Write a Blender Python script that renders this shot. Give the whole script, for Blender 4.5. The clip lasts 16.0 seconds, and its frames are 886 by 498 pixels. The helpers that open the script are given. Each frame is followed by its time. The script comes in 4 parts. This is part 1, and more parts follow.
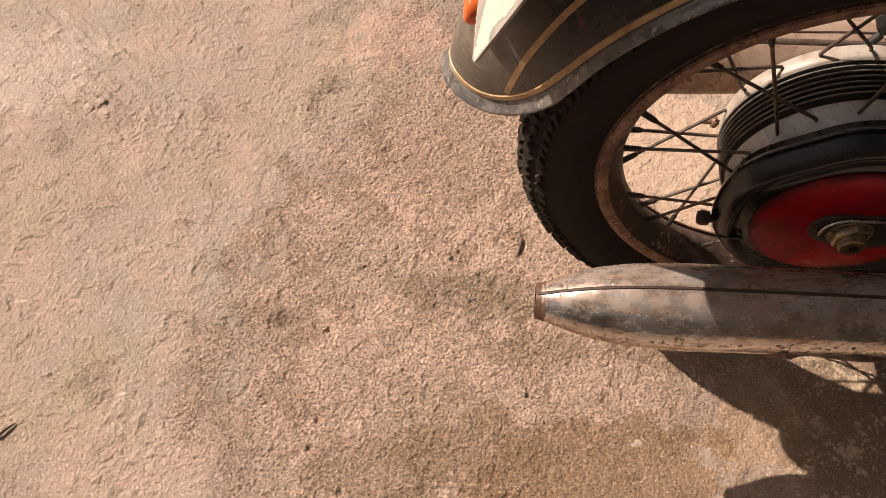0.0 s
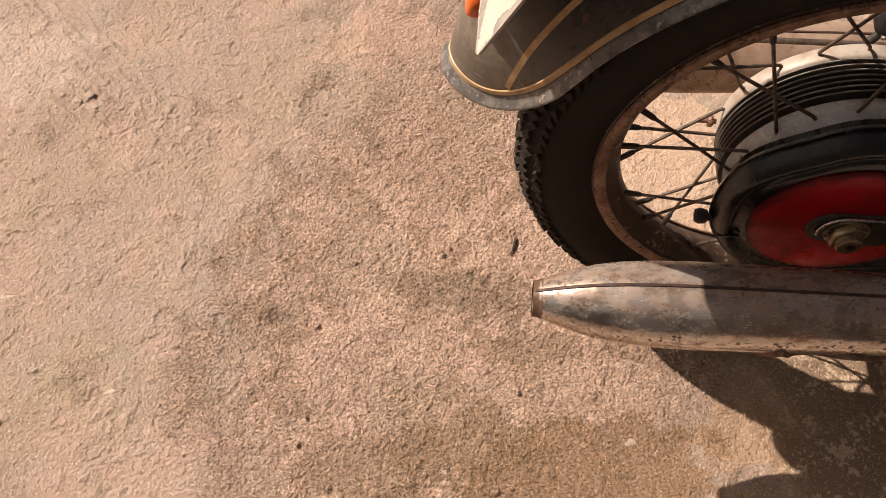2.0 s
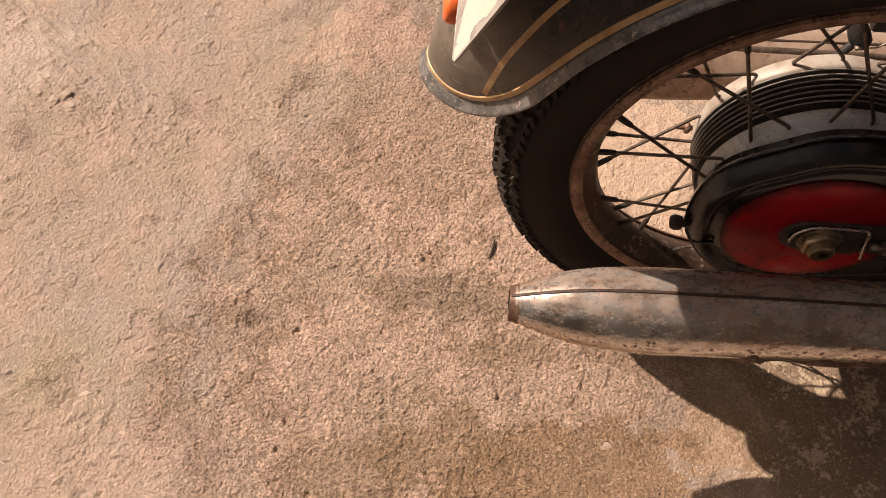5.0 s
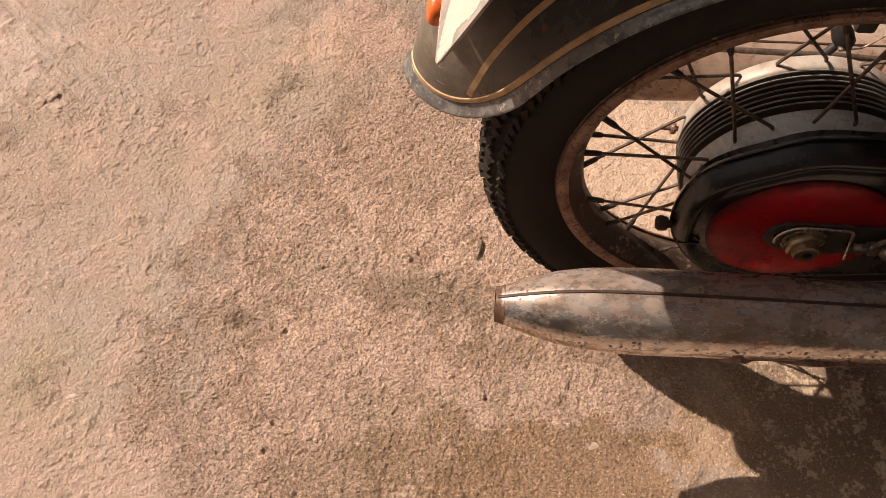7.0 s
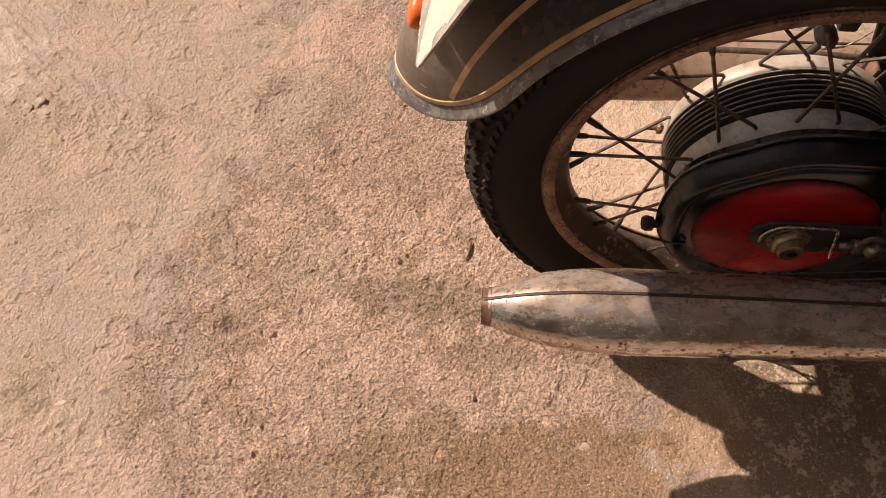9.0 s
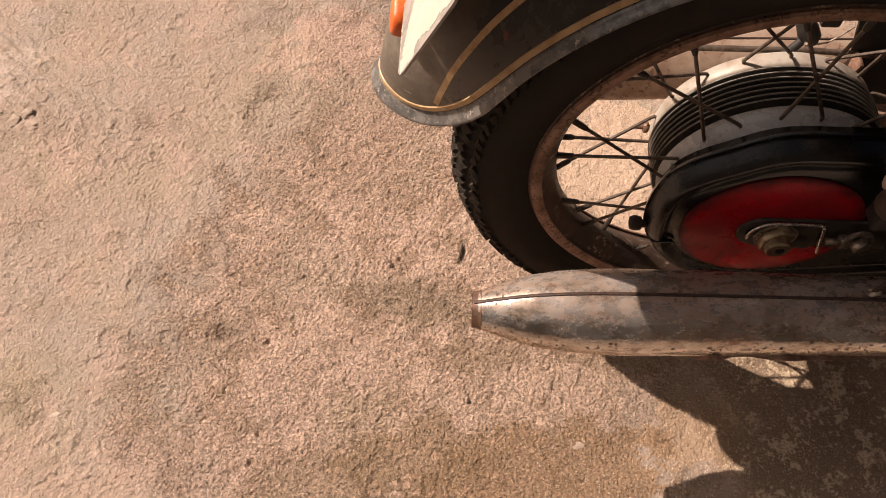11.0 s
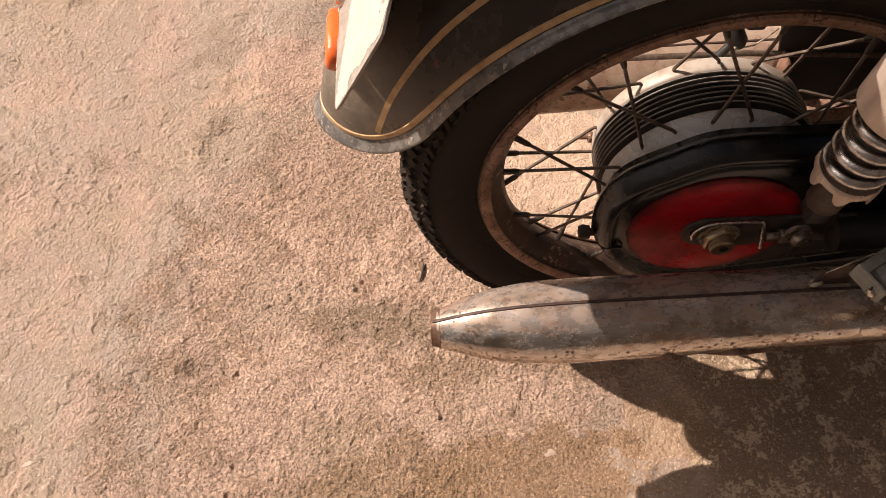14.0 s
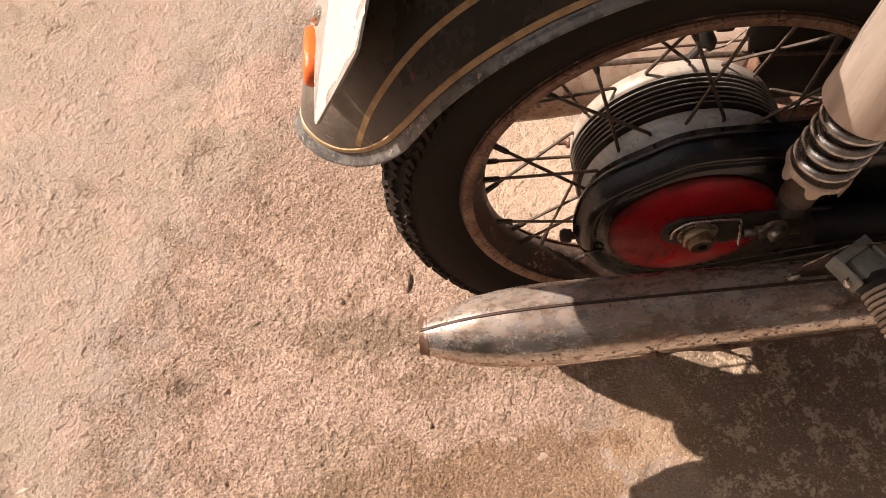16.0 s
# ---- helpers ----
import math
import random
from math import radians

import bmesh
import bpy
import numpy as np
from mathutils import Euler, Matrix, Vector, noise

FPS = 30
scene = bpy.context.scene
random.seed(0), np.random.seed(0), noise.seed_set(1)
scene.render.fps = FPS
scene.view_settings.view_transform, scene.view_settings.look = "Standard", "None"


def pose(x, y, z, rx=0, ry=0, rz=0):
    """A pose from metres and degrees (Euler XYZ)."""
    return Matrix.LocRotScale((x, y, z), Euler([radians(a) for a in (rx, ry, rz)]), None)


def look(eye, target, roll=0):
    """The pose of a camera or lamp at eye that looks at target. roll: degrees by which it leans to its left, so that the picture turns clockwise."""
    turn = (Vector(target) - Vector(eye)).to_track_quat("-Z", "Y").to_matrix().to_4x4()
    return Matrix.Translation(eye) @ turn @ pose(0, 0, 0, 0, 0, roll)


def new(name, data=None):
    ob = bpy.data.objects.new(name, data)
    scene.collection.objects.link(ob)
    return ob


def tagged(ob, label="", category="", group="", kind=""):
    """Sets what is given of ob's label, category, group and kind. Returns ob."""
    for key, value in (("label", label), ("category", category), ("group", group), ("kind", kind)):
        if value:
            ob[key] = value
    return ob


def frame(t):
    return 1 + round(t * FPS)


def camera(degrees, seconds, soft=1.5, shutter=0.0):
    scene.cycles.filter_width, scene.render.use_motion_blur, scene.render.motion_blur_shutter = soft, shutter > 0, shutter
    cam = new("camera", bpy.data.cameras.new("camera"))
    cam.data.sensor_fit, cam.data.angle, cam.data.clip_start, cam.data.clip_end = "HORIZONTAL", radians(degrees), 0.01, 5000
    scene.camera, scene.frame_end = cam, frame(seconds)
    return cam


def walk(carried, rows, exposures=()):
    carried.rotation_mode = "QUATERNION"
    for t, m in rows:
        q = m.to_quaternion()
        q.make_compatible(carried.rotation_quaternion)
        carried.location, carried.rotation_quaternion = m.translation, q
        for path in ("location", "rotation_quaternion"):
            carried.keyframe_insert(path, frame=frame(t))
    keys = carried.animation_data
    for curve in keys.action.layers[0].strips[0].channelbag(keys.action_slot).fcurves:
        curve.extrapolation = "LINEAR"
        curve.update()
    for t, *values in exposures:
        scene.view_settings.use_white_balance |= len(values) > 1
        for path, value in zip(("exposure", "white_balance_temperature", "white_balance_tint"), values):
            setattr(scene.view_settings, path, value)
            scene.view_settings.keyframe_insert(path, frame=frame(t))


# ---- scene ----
cam = camera(56.90, 16.0, soft=0.55)
PATH = [
    (0.0, pose(-0.3269, -0.5297, 1.0365, 29.150, 2.618, 5.293)),
    (0.5, pose(-0.3330, -0.5317, 1.0344, 29.137, 2.267, 5.175)),
    (1.0, pose(-0.3349, -0.5348, 1.0297, 29.313, 2.021, 5.150)),
    (1.5, pose(-0.3374, -0.5324, 1.0291, 29.211, 1.787, 5.104)),
    (2.0, pose(-0.3402, -0.5326, 1.0284, 29.274, 1.446, 5.100)),
    (2.5, pose(-0.3413, -0.5319, 1.0291, 29.297, 1.126, 5.109)),
    (3.0, pose(-0.3404, -0.5294, 1.0298, 29.229, 0.911, 5.108)),
    (3.5, pose(-0.3412, -0.5291, 1.0321, 29.192, 0.595, 5.029)),
    (4.0, pose(-0.3395, -0.5284, 1.0319, 29.199, 0.413, 4.971)),
    (6.5, pose(-0.3298, -0.5277, 1.0325, 29.215, -0.137, 4.660)),
    (7.0, pose(-0.3280, -0.5262, 1.0332, 29.190, -0.173, 4.490)),
    (7.5, pose(-0.3245, -0.5253, 1.0332, 29.210, -0.142, 4.360)),
    (8.0, pose(-0.3224, -0.5251, 1.0341, 29.239, -0.164, 4.143)),
    (8.5, pose(-0.3193, -0.5236, 1.0343, 29.208, -0.114, 3.927)),
    (9.0, pose(-0.3176, -0.5234, 1.0345, 29.211, -0.076, 3.809)),
    (11.5, pose(-0.3084, -0.5174, 1.0410, 29.029, 0.423, 1.991)),
    (12.0, pose(-0.3047, -0.5186, 1.0437, 29.122, 0.522, 1.372)),
    (12.5, pose(-0.2996, -0.5184, 1.0486, 29.185, 0.667, 0.553)),
    (13.0, pose(-0.2940, -0.5191, 1.0515, 29.440, 0.785, -0.280)),
    (13.5, pose(-0.2904, -0.5184, 1.0556, 29.639, 0.851, -1.185)),
    (14.0, pose(-0.2873, -0.5193, 1.0582, 29.918, 0.997, -1.999)),
    (14.5, pose(-0.2868, -0.5194, 1.0614, 30.095, 1.130, -2.736)),
    (15.0, pose(-0.2862, -0.5212, 1.0624, 30.337, 1.273, -3.300)),
    (15.5, pose(-0.2859, -0.5241, 1.0652, 30.525, 1.360, -3.828)),
    (16.0, pose(-0.2832, -0.5279, 1.0666, 30.692, 1.487, -4.435)),
]
walk(cam, PATH, [(0.0, 0.47, 6430, 10), (2.0, 0.46, 6550, 10.5), (4.0, 0.43, 6620, 11.5), (7.0, 0.44, 6620, 11.5), (9.0, 0.45, 6620, 11.5), (12.0, 0.48, 6550, 12), (13.5, 0.57, 6500, 12), (14.5, 0.66, 6400, 10.5), (16.0, 0.76, 6330, 10.5)])

# ---- world and sun ----
SUN = Vector((-0.96, 0.445, 1.0)).normalized()
world = bpy.data.worlds.new("sky")
scene.world = world
world.use_nodes = True
wn = world.node_tree
sky = wn.nodes.new("ShaderNodeTexSky")
sky.sky_type = "NISHITA"
sky.sun_disc = False
sky.sun_elevation = math.asin(SUN.z)
sky.sun_rotation = math.atan2(SUN.x, SUN.y)
sky.dust_density, sky.air_density, sky.ozone_density = 9.0, 0.5, 0.1
wn.links.new(sky.outputs[0], wn.nodes["Background"].inputs[0])
wn.nodes["Background"].inputs[1].default_value = 0.042
lamp = bpy.data.lights.new("sun", "SUN")
lamp.energy, lamp.angle, lamp.color = 4.9, radians(0.53), (1.0, 0.875, 0.77)
sun = new("sun", lamp)
sun.matrix_world = look(SUN * 20, (0, 0, 0))


# ---- materials ----
def socket(node, name):
    return next(s for s in node.inputs if s.name == name and s.enabled)


class Mat:
    """A node material with short helpers."""

    def __init__(self, name, rough=0.5, metal=0.0, coords="Object"):
        self.mat = bpy.data.materials.new(name)
        self.mat.use_nodes = True
        self.tree = self.mat.node_tree
        self.bsdf = self.tree.nodes["Principled BSDF"]
        self.bsdf.inputs["Roughness"].default_value = rough
        self.bsdf.inputs["Metallic"].default_value = metal
        self.co = self.tree.nodes.new("ShaderNodeTexCoord").outputs[coords]

    def link(self, a, b):
        self.tree.links.new(a, b)

    def noise(self, scale, detail=4.0, rough=0.6, stretch=None, warp=0.0):
        n = self.tree.nodes.new("ShaderNodeTexNoise")
        n.inputs["Scale"].default_value = scale
        n.inputs["Detail"].default_value = detail
        n.inputs["Roughness"].default_value = rough
        n.inputs["Distortion"].default_value = warp
        co = self.co
        if stretch:
            m = self.tree.nodes.new("ShaderNodeMapping")
            m.inputs["Scale"].default_value = stretch
            self.link(co, m.inputs[0])
            co = m.outputs[0]
        self.link(co, n.inputs["Vector"])
        return n.outputs["Fac"]

    def grain(self, scale):
        """Jittered grains: distance from each one's middle, and one random number a grain."""
        warp = self.tree.nodes.new("ShaderNodeTexNoise")
        warp.inputs["Scale"].default_value = scale * 1.3
        off = self.tree.nodes.new("ShaderNodeVectorMath")
        off.operation = "MULTIPLY_ADD"
        off.inputs[1].default_value = (0.8 / scale,) * 3
        self.link(self.co, warp.inputs["Vector"])
        self.link(warp.outputs["Color"], off.inputs[0])
        self.link(self.co, off.inputs[2])
        n = self.tree.nodes.new("ShaderNodeTexVoronoi")
        n.inputs["Scale"].default_value = scale
        self.link(off.outputs[0], n.inputs["Vector"])
        sep = self.tree.nodes.new("ShaderNodeSeparateXYZ")
        self.link(n.outputs["Color"], sep.inputs[0])
        return n.outputs["Distance"], sep.outputs[0]

    def ramp(self, fac, low, high):
        r = self.tree.nodes.new("ShaderNodeMapRange")
        r.interpolation_type = "SMOOTHSTEP"
        for k, v in zip((1, 2, 3, 4), (low, high, 0.0, 1.0)):
            r.inputs[k].default_value = v
        self.link(fac, r.inputs[0])
        return r.outputs[0]

    def math(self, op, a, b):
        n = self.tree.nodes.new("ShaderNodeMath")
        n.operation = op
        for k, v in ((0, a), (1, b)):
            if isinstance(v, (int, float)):
                n.inputs[k].default_value = v
            else:
                self.link(v, n.inputs[k])
        return n.outputs[0]

    def mix(self, fac, a, b):
        n = self.tree.nodes.new("ShaderNodeMix")
        n.data_type = "RGBA"
        if isinstance(fac, (int, float)):
            socket(n, "Factor").default_value = fac
        else:
            self.link(fac, socket(n, "Factor"))
        for k, v in (("A", a), ("B", b)):
            if isinstance(v, tuple):
                socket(n, k).default_value = (*v, 1.0)
            else:
                self.link(v, socket(n, k))
        return next(s for s in n.outputs if s.enabled)

    def times(self, c, fac):
        """A colour multiplied by a number."""
        n = self.tree.nodes.new("ShaderNodeVectorMath")
        n.operation = "SCALE"
        self.link(c, n.inputs[0])
        self.link(fac, n.inputs["Scale"])
        return n.outputs[0]

    def spot(self, x, y, rx, ry, turn=0.0, soft=0.5, wob=0.0):
        """1 inside an uneven oval on the ground, 0 outside."""
        m = self.tree.nodes.new("ShaderNodeMapping")
        m.vector_type = "TEXTURE"
        m.inputs["Location"].default_value = (x, y, 0)
        m.inputs["Rotation"].default_value = (0, 0, radians(turn))
        m.inputs["Scale"].default_value = (rx, ry, 1000)
        self.link(self.co, m.inputs[0])
        ln = self.tree.nodes.new("ShaderNodeVectorMath")
        ln.operation = "LENGTH"
        self.link(m.outputs[0], ln.inputs[0])
        d = ln.outputs["Value"]
        if wob:
            d = self.math("ADD", d, self.math("MULTIPLY", self.math("SUBTRACT", self.noise(14, 5, 0.65), 0.5), wob))
        r = self.ramp(d, 1.0 - soft, 1.0 + soft)
        return self.math("SUBTRACT", 1.0, r)

    def color(self, v):
        if isinstance(v, tuple):
            self.bsdf.inputs["Base Color"].default_value = (*v, 1.0)
        else:
            self.link(v, self.bsdf.inputs["Base Color"])
        return self

    def rough(self, fac, low, high):
        r = self.tree.nodes.new("ShaderNodeMapRange")
        for k, v in zip((1, 2, 3, 4), (0.0, 1.0, low, high)):
            r.inputs[k].default_value = v
        self.link(fac, r.inputs[0])
        self.link(r.outputs[0], self.bsdf.inputs["Roughness"])
        return self

    def bump(self, fac, distance, strength=1.0):
        b = self.tree.nodes.new("ShaderNodeBump")
        b.inputs["Strength"].default_value = strength
        b.inputs["Distance"].default_value = distance
        self.link(fac, b.inputs["Height"])
        if self.bsdf.inputs["Normal"].is_linked:
            self.link(self.bsdf.inputs["Normal"].links[0].from_socket, b.inputs["Normal"])
        self.link(b.outputs[0], self.bsdf.inputs["Normal"])
        return self


def ground_material():
    m = Mat("dusty_concrete", 0.95)
    m.bsdf.inputs["Specular IOR Level"].default_value = 0.25
    # pale yellowish dust with pinker and greyer drifts
    dust = m.mix(m.ramp(m.noise(2.2, 4, 0.6), 0.36, 0.64), (0.362, 0.280, 0.223), (0.358, 0.258, 0.197))
    dust = m.mix(m.math("MULTIPLY", m.ramp(m.noise(4.4, 5, 0.65, (1, 1.2, 1)), 0.48, 0.62), 0.55), dust, (0.362, 0.277, 0.195))
    dust = m.mix(m.math("MULTIPLY", m.ramp(m.noise(8.5, 6, 0.7, (1.3, 1, 1)), 0.49, 0.60), 0.60), dust, (0.432, 0.298, 0.229))
    dust = m.mix(m.math("MULTIPLY", m.ramp(m.noise(26, 7, 0.66), 0.50, 0.58), 0.42), dust, (0.345, 0.248, 0.178))
    # crumbly crust: pink-tan crumbs in a brown bed
    crumb = m.ramp(m.math("ADD", m.math("MULTIPLY", m.noise(17, 7, 0.66), 0.62), m.math("MULTIPLY", m.noise(80, 6, 0.70), 0.38)), 0.455, 0.525)
    bed = m.mix(m.ramp(m.noise(11, 4, 0.6), 0.40, 0.62), (0.435, 0.283, 0.194), (0.480, 0.318, 0.222))
    crust = m.mix(crumb, bed, (0.650, 0.440, 0.327))
    zone = m.math("ADD", m.math("MULTIPLY", m.spot(-0.40, -0.12, 0.33, 0.34, 20, 0.40, 1.1), 0.75),
                  m.math("ADD", m.math("MULTIPLY", m.spot(-0.46, 0.30, 0.17, 0.36, -8, 0.45, 1.1), 0.42), m.math("MULTIPLY", m.ramp(m.noise(6.5, 5, 0.65), 0.50, 0.66), 0.26)))
    c = m.mix(m.ramp(zone, 0.12, 0.90), dust, crust)
    # pinkish fresh dust over the crust, red earth at the far side
    for x, y, rx, ry, turn, k, tone in ((-0.50, -0.16, 0.12, 0.07, 25, 0.55, (0.575, 0.395, 0.300)), (-0.33, -0.20, 0.14, 0.035, 35, 0.55, (0.570, 0.395, 0.290)), (-0.16, -0.12, 0.10, 0.05, 0, 0.5, (0.55, 0.375, 0.275)),
                                        (-0.55, 0.45, 0.12, 0.07, 20, 0.55, (0.575, 0.365, 0.275)), (-0.47, 0.24, 0.07, 0.13, 0, 0.5, (0.565, 0.370, 0.270)), (-1.18, 0.33, 0.13, 0.10, 30, 0.6, (0.490, 0.378, 0.310)),
                                        (-0.72, -0.30, 0.10, 0.07, 0, 0.4, (0.48, 0.325, 0.245)), (-0.08, 0.20, 0.20, 0.16, 0, 0.70, (0.56, 0.385, 0.268)), (0.00, -0.20, 0.07, 0.05, 20, 0.6, (0.425, 0.272, 0.165)), (-0.53, 0.02, 0.06, 0.10, 20, 0.4, (0.56, 0.40, 0.30))):
        f = m.math("ADD", m.spot(x, y, rx, ry, turn, 0.75, 1.8), m.math("MULTIPLY", m.math("SUBTRACT", m.noise(30, 9, 0.70), 0.5), 2.6))
        c = m.mix(m.math("MULTIPLY", m.ramp(f, 0.45, 0.70), k), c, tone)
    # brown damp patches with a crumbling border, grey-green stains, darkening painted for the bike's shadow, sooty mark
    # below the exhaust
    crumbs = m.math("ADD", m.math("MULTIPLY", m.math("SUBTRACT", m.noise(24, 8, 0.68), 0.5), 2.2), m.math("MULTIPLY", m.math("SUBTRACT", m.noise(110, 6, 0.72), 0.5), 1.2))
    for x, y, rx, ry, turn, soft, wob, k, tone in ((-0.195, -0.268, 0.165, 0.080, 12, 0.40, 1.7, 0.80, (0.345, 0.210, 0.120)), (-0.36, -0.245, 0.10, 0.05, 12, 0.5, 1.8, 0.65, (0.330, 0.208, 0.120)), (-0.12, -0.085, 0.09, 0.035, -15, 0.5, 1.6, 0.55, (0.31, 0.200, 0.125)),
                                                   (-0.46, -0.28, 0.10, 0.05, 10, 0.4, 1.6, 0.55, (0.31, 0.205, 0.125)), (-0.28, -0.10, 0.07, 0.03, 10, 0.6, 1.6, 0.55, (0.30, 0.200, 0.122))):
        f = m.math("ADD", m.spot(x, y, rx, ry, turn, soft, wob), crumbs)
        c = m.mix(m.math("MULTIPLY", m.ramp(f, 0.48, 0.68), k), c, tone)
    for x, y, rx, ry, turn, k, tone in ((-0.372, -0.030, 0.080, 0.034, -10, 0.58, (0.225, 0.165, 0.105)), (-0.50, 0.005, 0.09, 0.030, -10, 0.20, (0.29, 0.225, 0.15)), (-0.632, -0.083, 0.060, 0.026, 42, 0.26, (0.285, 0.205, 0.140)),
                                        (-0.595, -0.010, 0.095, 0.032, 48, 0.16, (0.33, 0.240, 0.165)), (-0.69, -0.13, 0.07, 0.04, 30, 0.14, (0.33, 0.245, 0.165)), (-0.905, -0.178, 0.035, 0.05, -20, 0.50, (0.32, 0.245, 0.155)),
                                        (-0.84, -0.16, 0.025, 0.03, 0, 0.40, (0.33, 0.265, 0.185)), (-0.53, 0.24, 0.06, 0.14, -20, 0.14, (0.335, 0.240, 0.155)), (-0.42, 0.17, 0.06, 0.05, 0, 0.25, (0.34, 0.240, 0.155)),
                                        (-0.64, 0.40, 0.10, 0.06, 35, 0.25, (0.37, 0.280, 0.19)), (-0.38, 0.30, 0.04, 0.10, 0, 0.35, (0.33, 0.230, 0.145)), (-1.02, -0.28, 0.13, 0.05, 20, 0.40, (0.37, 0.270, 0.18)), (-0.44, -0.19, 0.05, 0.03, 20, 0.4, (0.34, 0.25, 0.15))):
        c = m.mix(m.math("MULTIPLY", m.spot(x, y, rx, ry, turn, 0.65, 1.5), k), c, tone)
    # ground colour darkened under the bike to deepen its shadow
    bike_shade = m.math("MULTIPLY", m.spot(0.27, -0.18, 0.25, 0.30, 0, 0.30, 1.3), 0.60)
    c = m.mix(bike_shade, c, (0.185, 0.115, 0.062))
    flake = m.ramp(m.math("ADD", m.math("MULTIPLY", m.noise(30, 6, 0.68), 0.55), m.math("MULTIPLY", m.noise(150, 5, 0.72), 0.45)), 0.525, 0.550)
    c = m.mix(m.math("MULTIPLY", flake, m.math("MULTIPLY", bike_shade, 1.55)), c, (0.56, 0.42, 0.285))
    # single pale and dark grains
    d1, r1 = m.grain(430)
    d2, r2 = m.grain(290)
    pale = m.math("MULTIPLY", m.ramp(r1, 0.80, 0.84), m.math("SUBTRACT", 1.0, m.ramp(d1, 0.30, 0.48)))
    c = m.mix(m.math("MULTIPLY", pale, 0.62), c, (0.72, 0.55, 0.40))
    dark = m.math("MULTIPLY", m.ramp(r2, 0.90, 0.94), m.math("SUBTRACT", 1.0, m.ramp(d2, 0.25, 0.45)))
    c = m.mix(m.math("MULTIPLY", dark, 0.72), c, (0.20, 0.130, 0.080))
    hollow = m.ramp(m.noise(200, 4, 0.70), 0.50, 0.57)
    ridge = m.math("SUBTRACT", 1.0, m.ramp(m.noise(230, 4, 0.70, (1, 1.1, 1)), 0.42, 0.49))
    grit = m.math("ADD", 0.30, m.math("MULTIPLY", m.ramp(m.math("ADD", zone, m.math("MULTIPLY", m.math("SUBTRACT", m.noise(13, 6, 0.66), 0.5), 0.8)), 0.05, 0.65), 0.66))
    c = m.times(c, m.math("ADD", 1.04, m.math("MULTIPLY", grit, m.math("SUBTRACT", m.math("MULTIPLY", ridge, 0.28), m.math("MULTIPLY", hollow, 0.30)))))
    m.color(c)
    lumps = m.math("MULTIPLY", m.math("SUBTRACT", 1.0, m.ramp(m.grain(230)[0], 0.05, 0.85)), grit)
    sand = m.math("MULTIPLY", m.math("ADD", m.noise(420, 5, 0.75), m.math("MULTIPLY", d1, -0.32)), grit)
    m.bump(sand, 0.0064).bump(lumps, 0.0018)
    return m.mat


def plain(name, col, other, rough, metal=0.0, scale=60, spots=None, spot_scale=220, cut=(0.6, 0.68), bump=0.0004, stretch=None, spec=0.5):
    """Paint or metal with tone variation, and spots of wear or rust."""
    m = Mat(name, rough, metal)
    m.bsdf.inputs["Specular IOR Level"].default_value = spec
    n = m.noise(scale, 5, 0.65, stretch)
    c = m.mix(m.ramp(n, 0.38, 0.68), col, other)
    f = m.noise(spot_scale, 5, 0.7)
    if spots:
        wear = m.math("MULTIPLY", m.ramp(f, *cut), m.ramp(m.noise(spot_scale / 6, 3, 0.6), 0.40, 0.62))
        c = m.mix(wear, c, spots)
        if metal > 0.3:
            m.link(m.math("MULTIPLY", m.math("SUBTRACT", 1.0, wear), metal), m.bsdf.inputs["Metallic"])
    m.color(c)
    m.rough(m.ramp(n, 0.3, 0.7), max(rough - 0.1, 0.05), min(rough + 0.12, 1))
    m.bump(f, bump)
    return m.mat


GROUND = ground_material()
RUBBER = plain("tyre_rubber", (0.0120, 0.0085, 0.0068), (0.027, 0.0190, 0.0142), 0.75, 0, 45, (0.06, 0.046, 0.034), 300, (0.64, 0.76), 0.0005, spec=0.2)
TREAD = plain("dusty_tread_rubber", (0.026, 0.020, 0.0155), (0.085, 0.063, 0.046), 0.85, 0, 60, (0.035, 0.027, 0.022), 150, (0.52, 0.62), 0.0010, spec=0.15)
# pale spots stand for scuffs and for light reflected in the rim well
RIM = plain("rusty_rim_steel", (0.046, 0.028, 0.020), (0.095, 0.054, 0.035), 0.5, 0.2, 30, (0.33, 0.245, 0.18), 90, (0.55, 0.63), 0.0012)
RIM_EDGE = plain("worn_rim_edge", (0.280, 0.162, 0.108), (0.155, 0.075, 0.046), 0.48, 0.2, 36, (0.050, 0.022, 0.013), 300, (0.50, 0.57), 0.0006)
SPOKE = plain("dull_spoke_steel", (0.17, 0.125, 0.095), (0.09, 0.058, 0.04), 0.5, 0.5, 120, (0.06, 0.03, 0.02), 500)


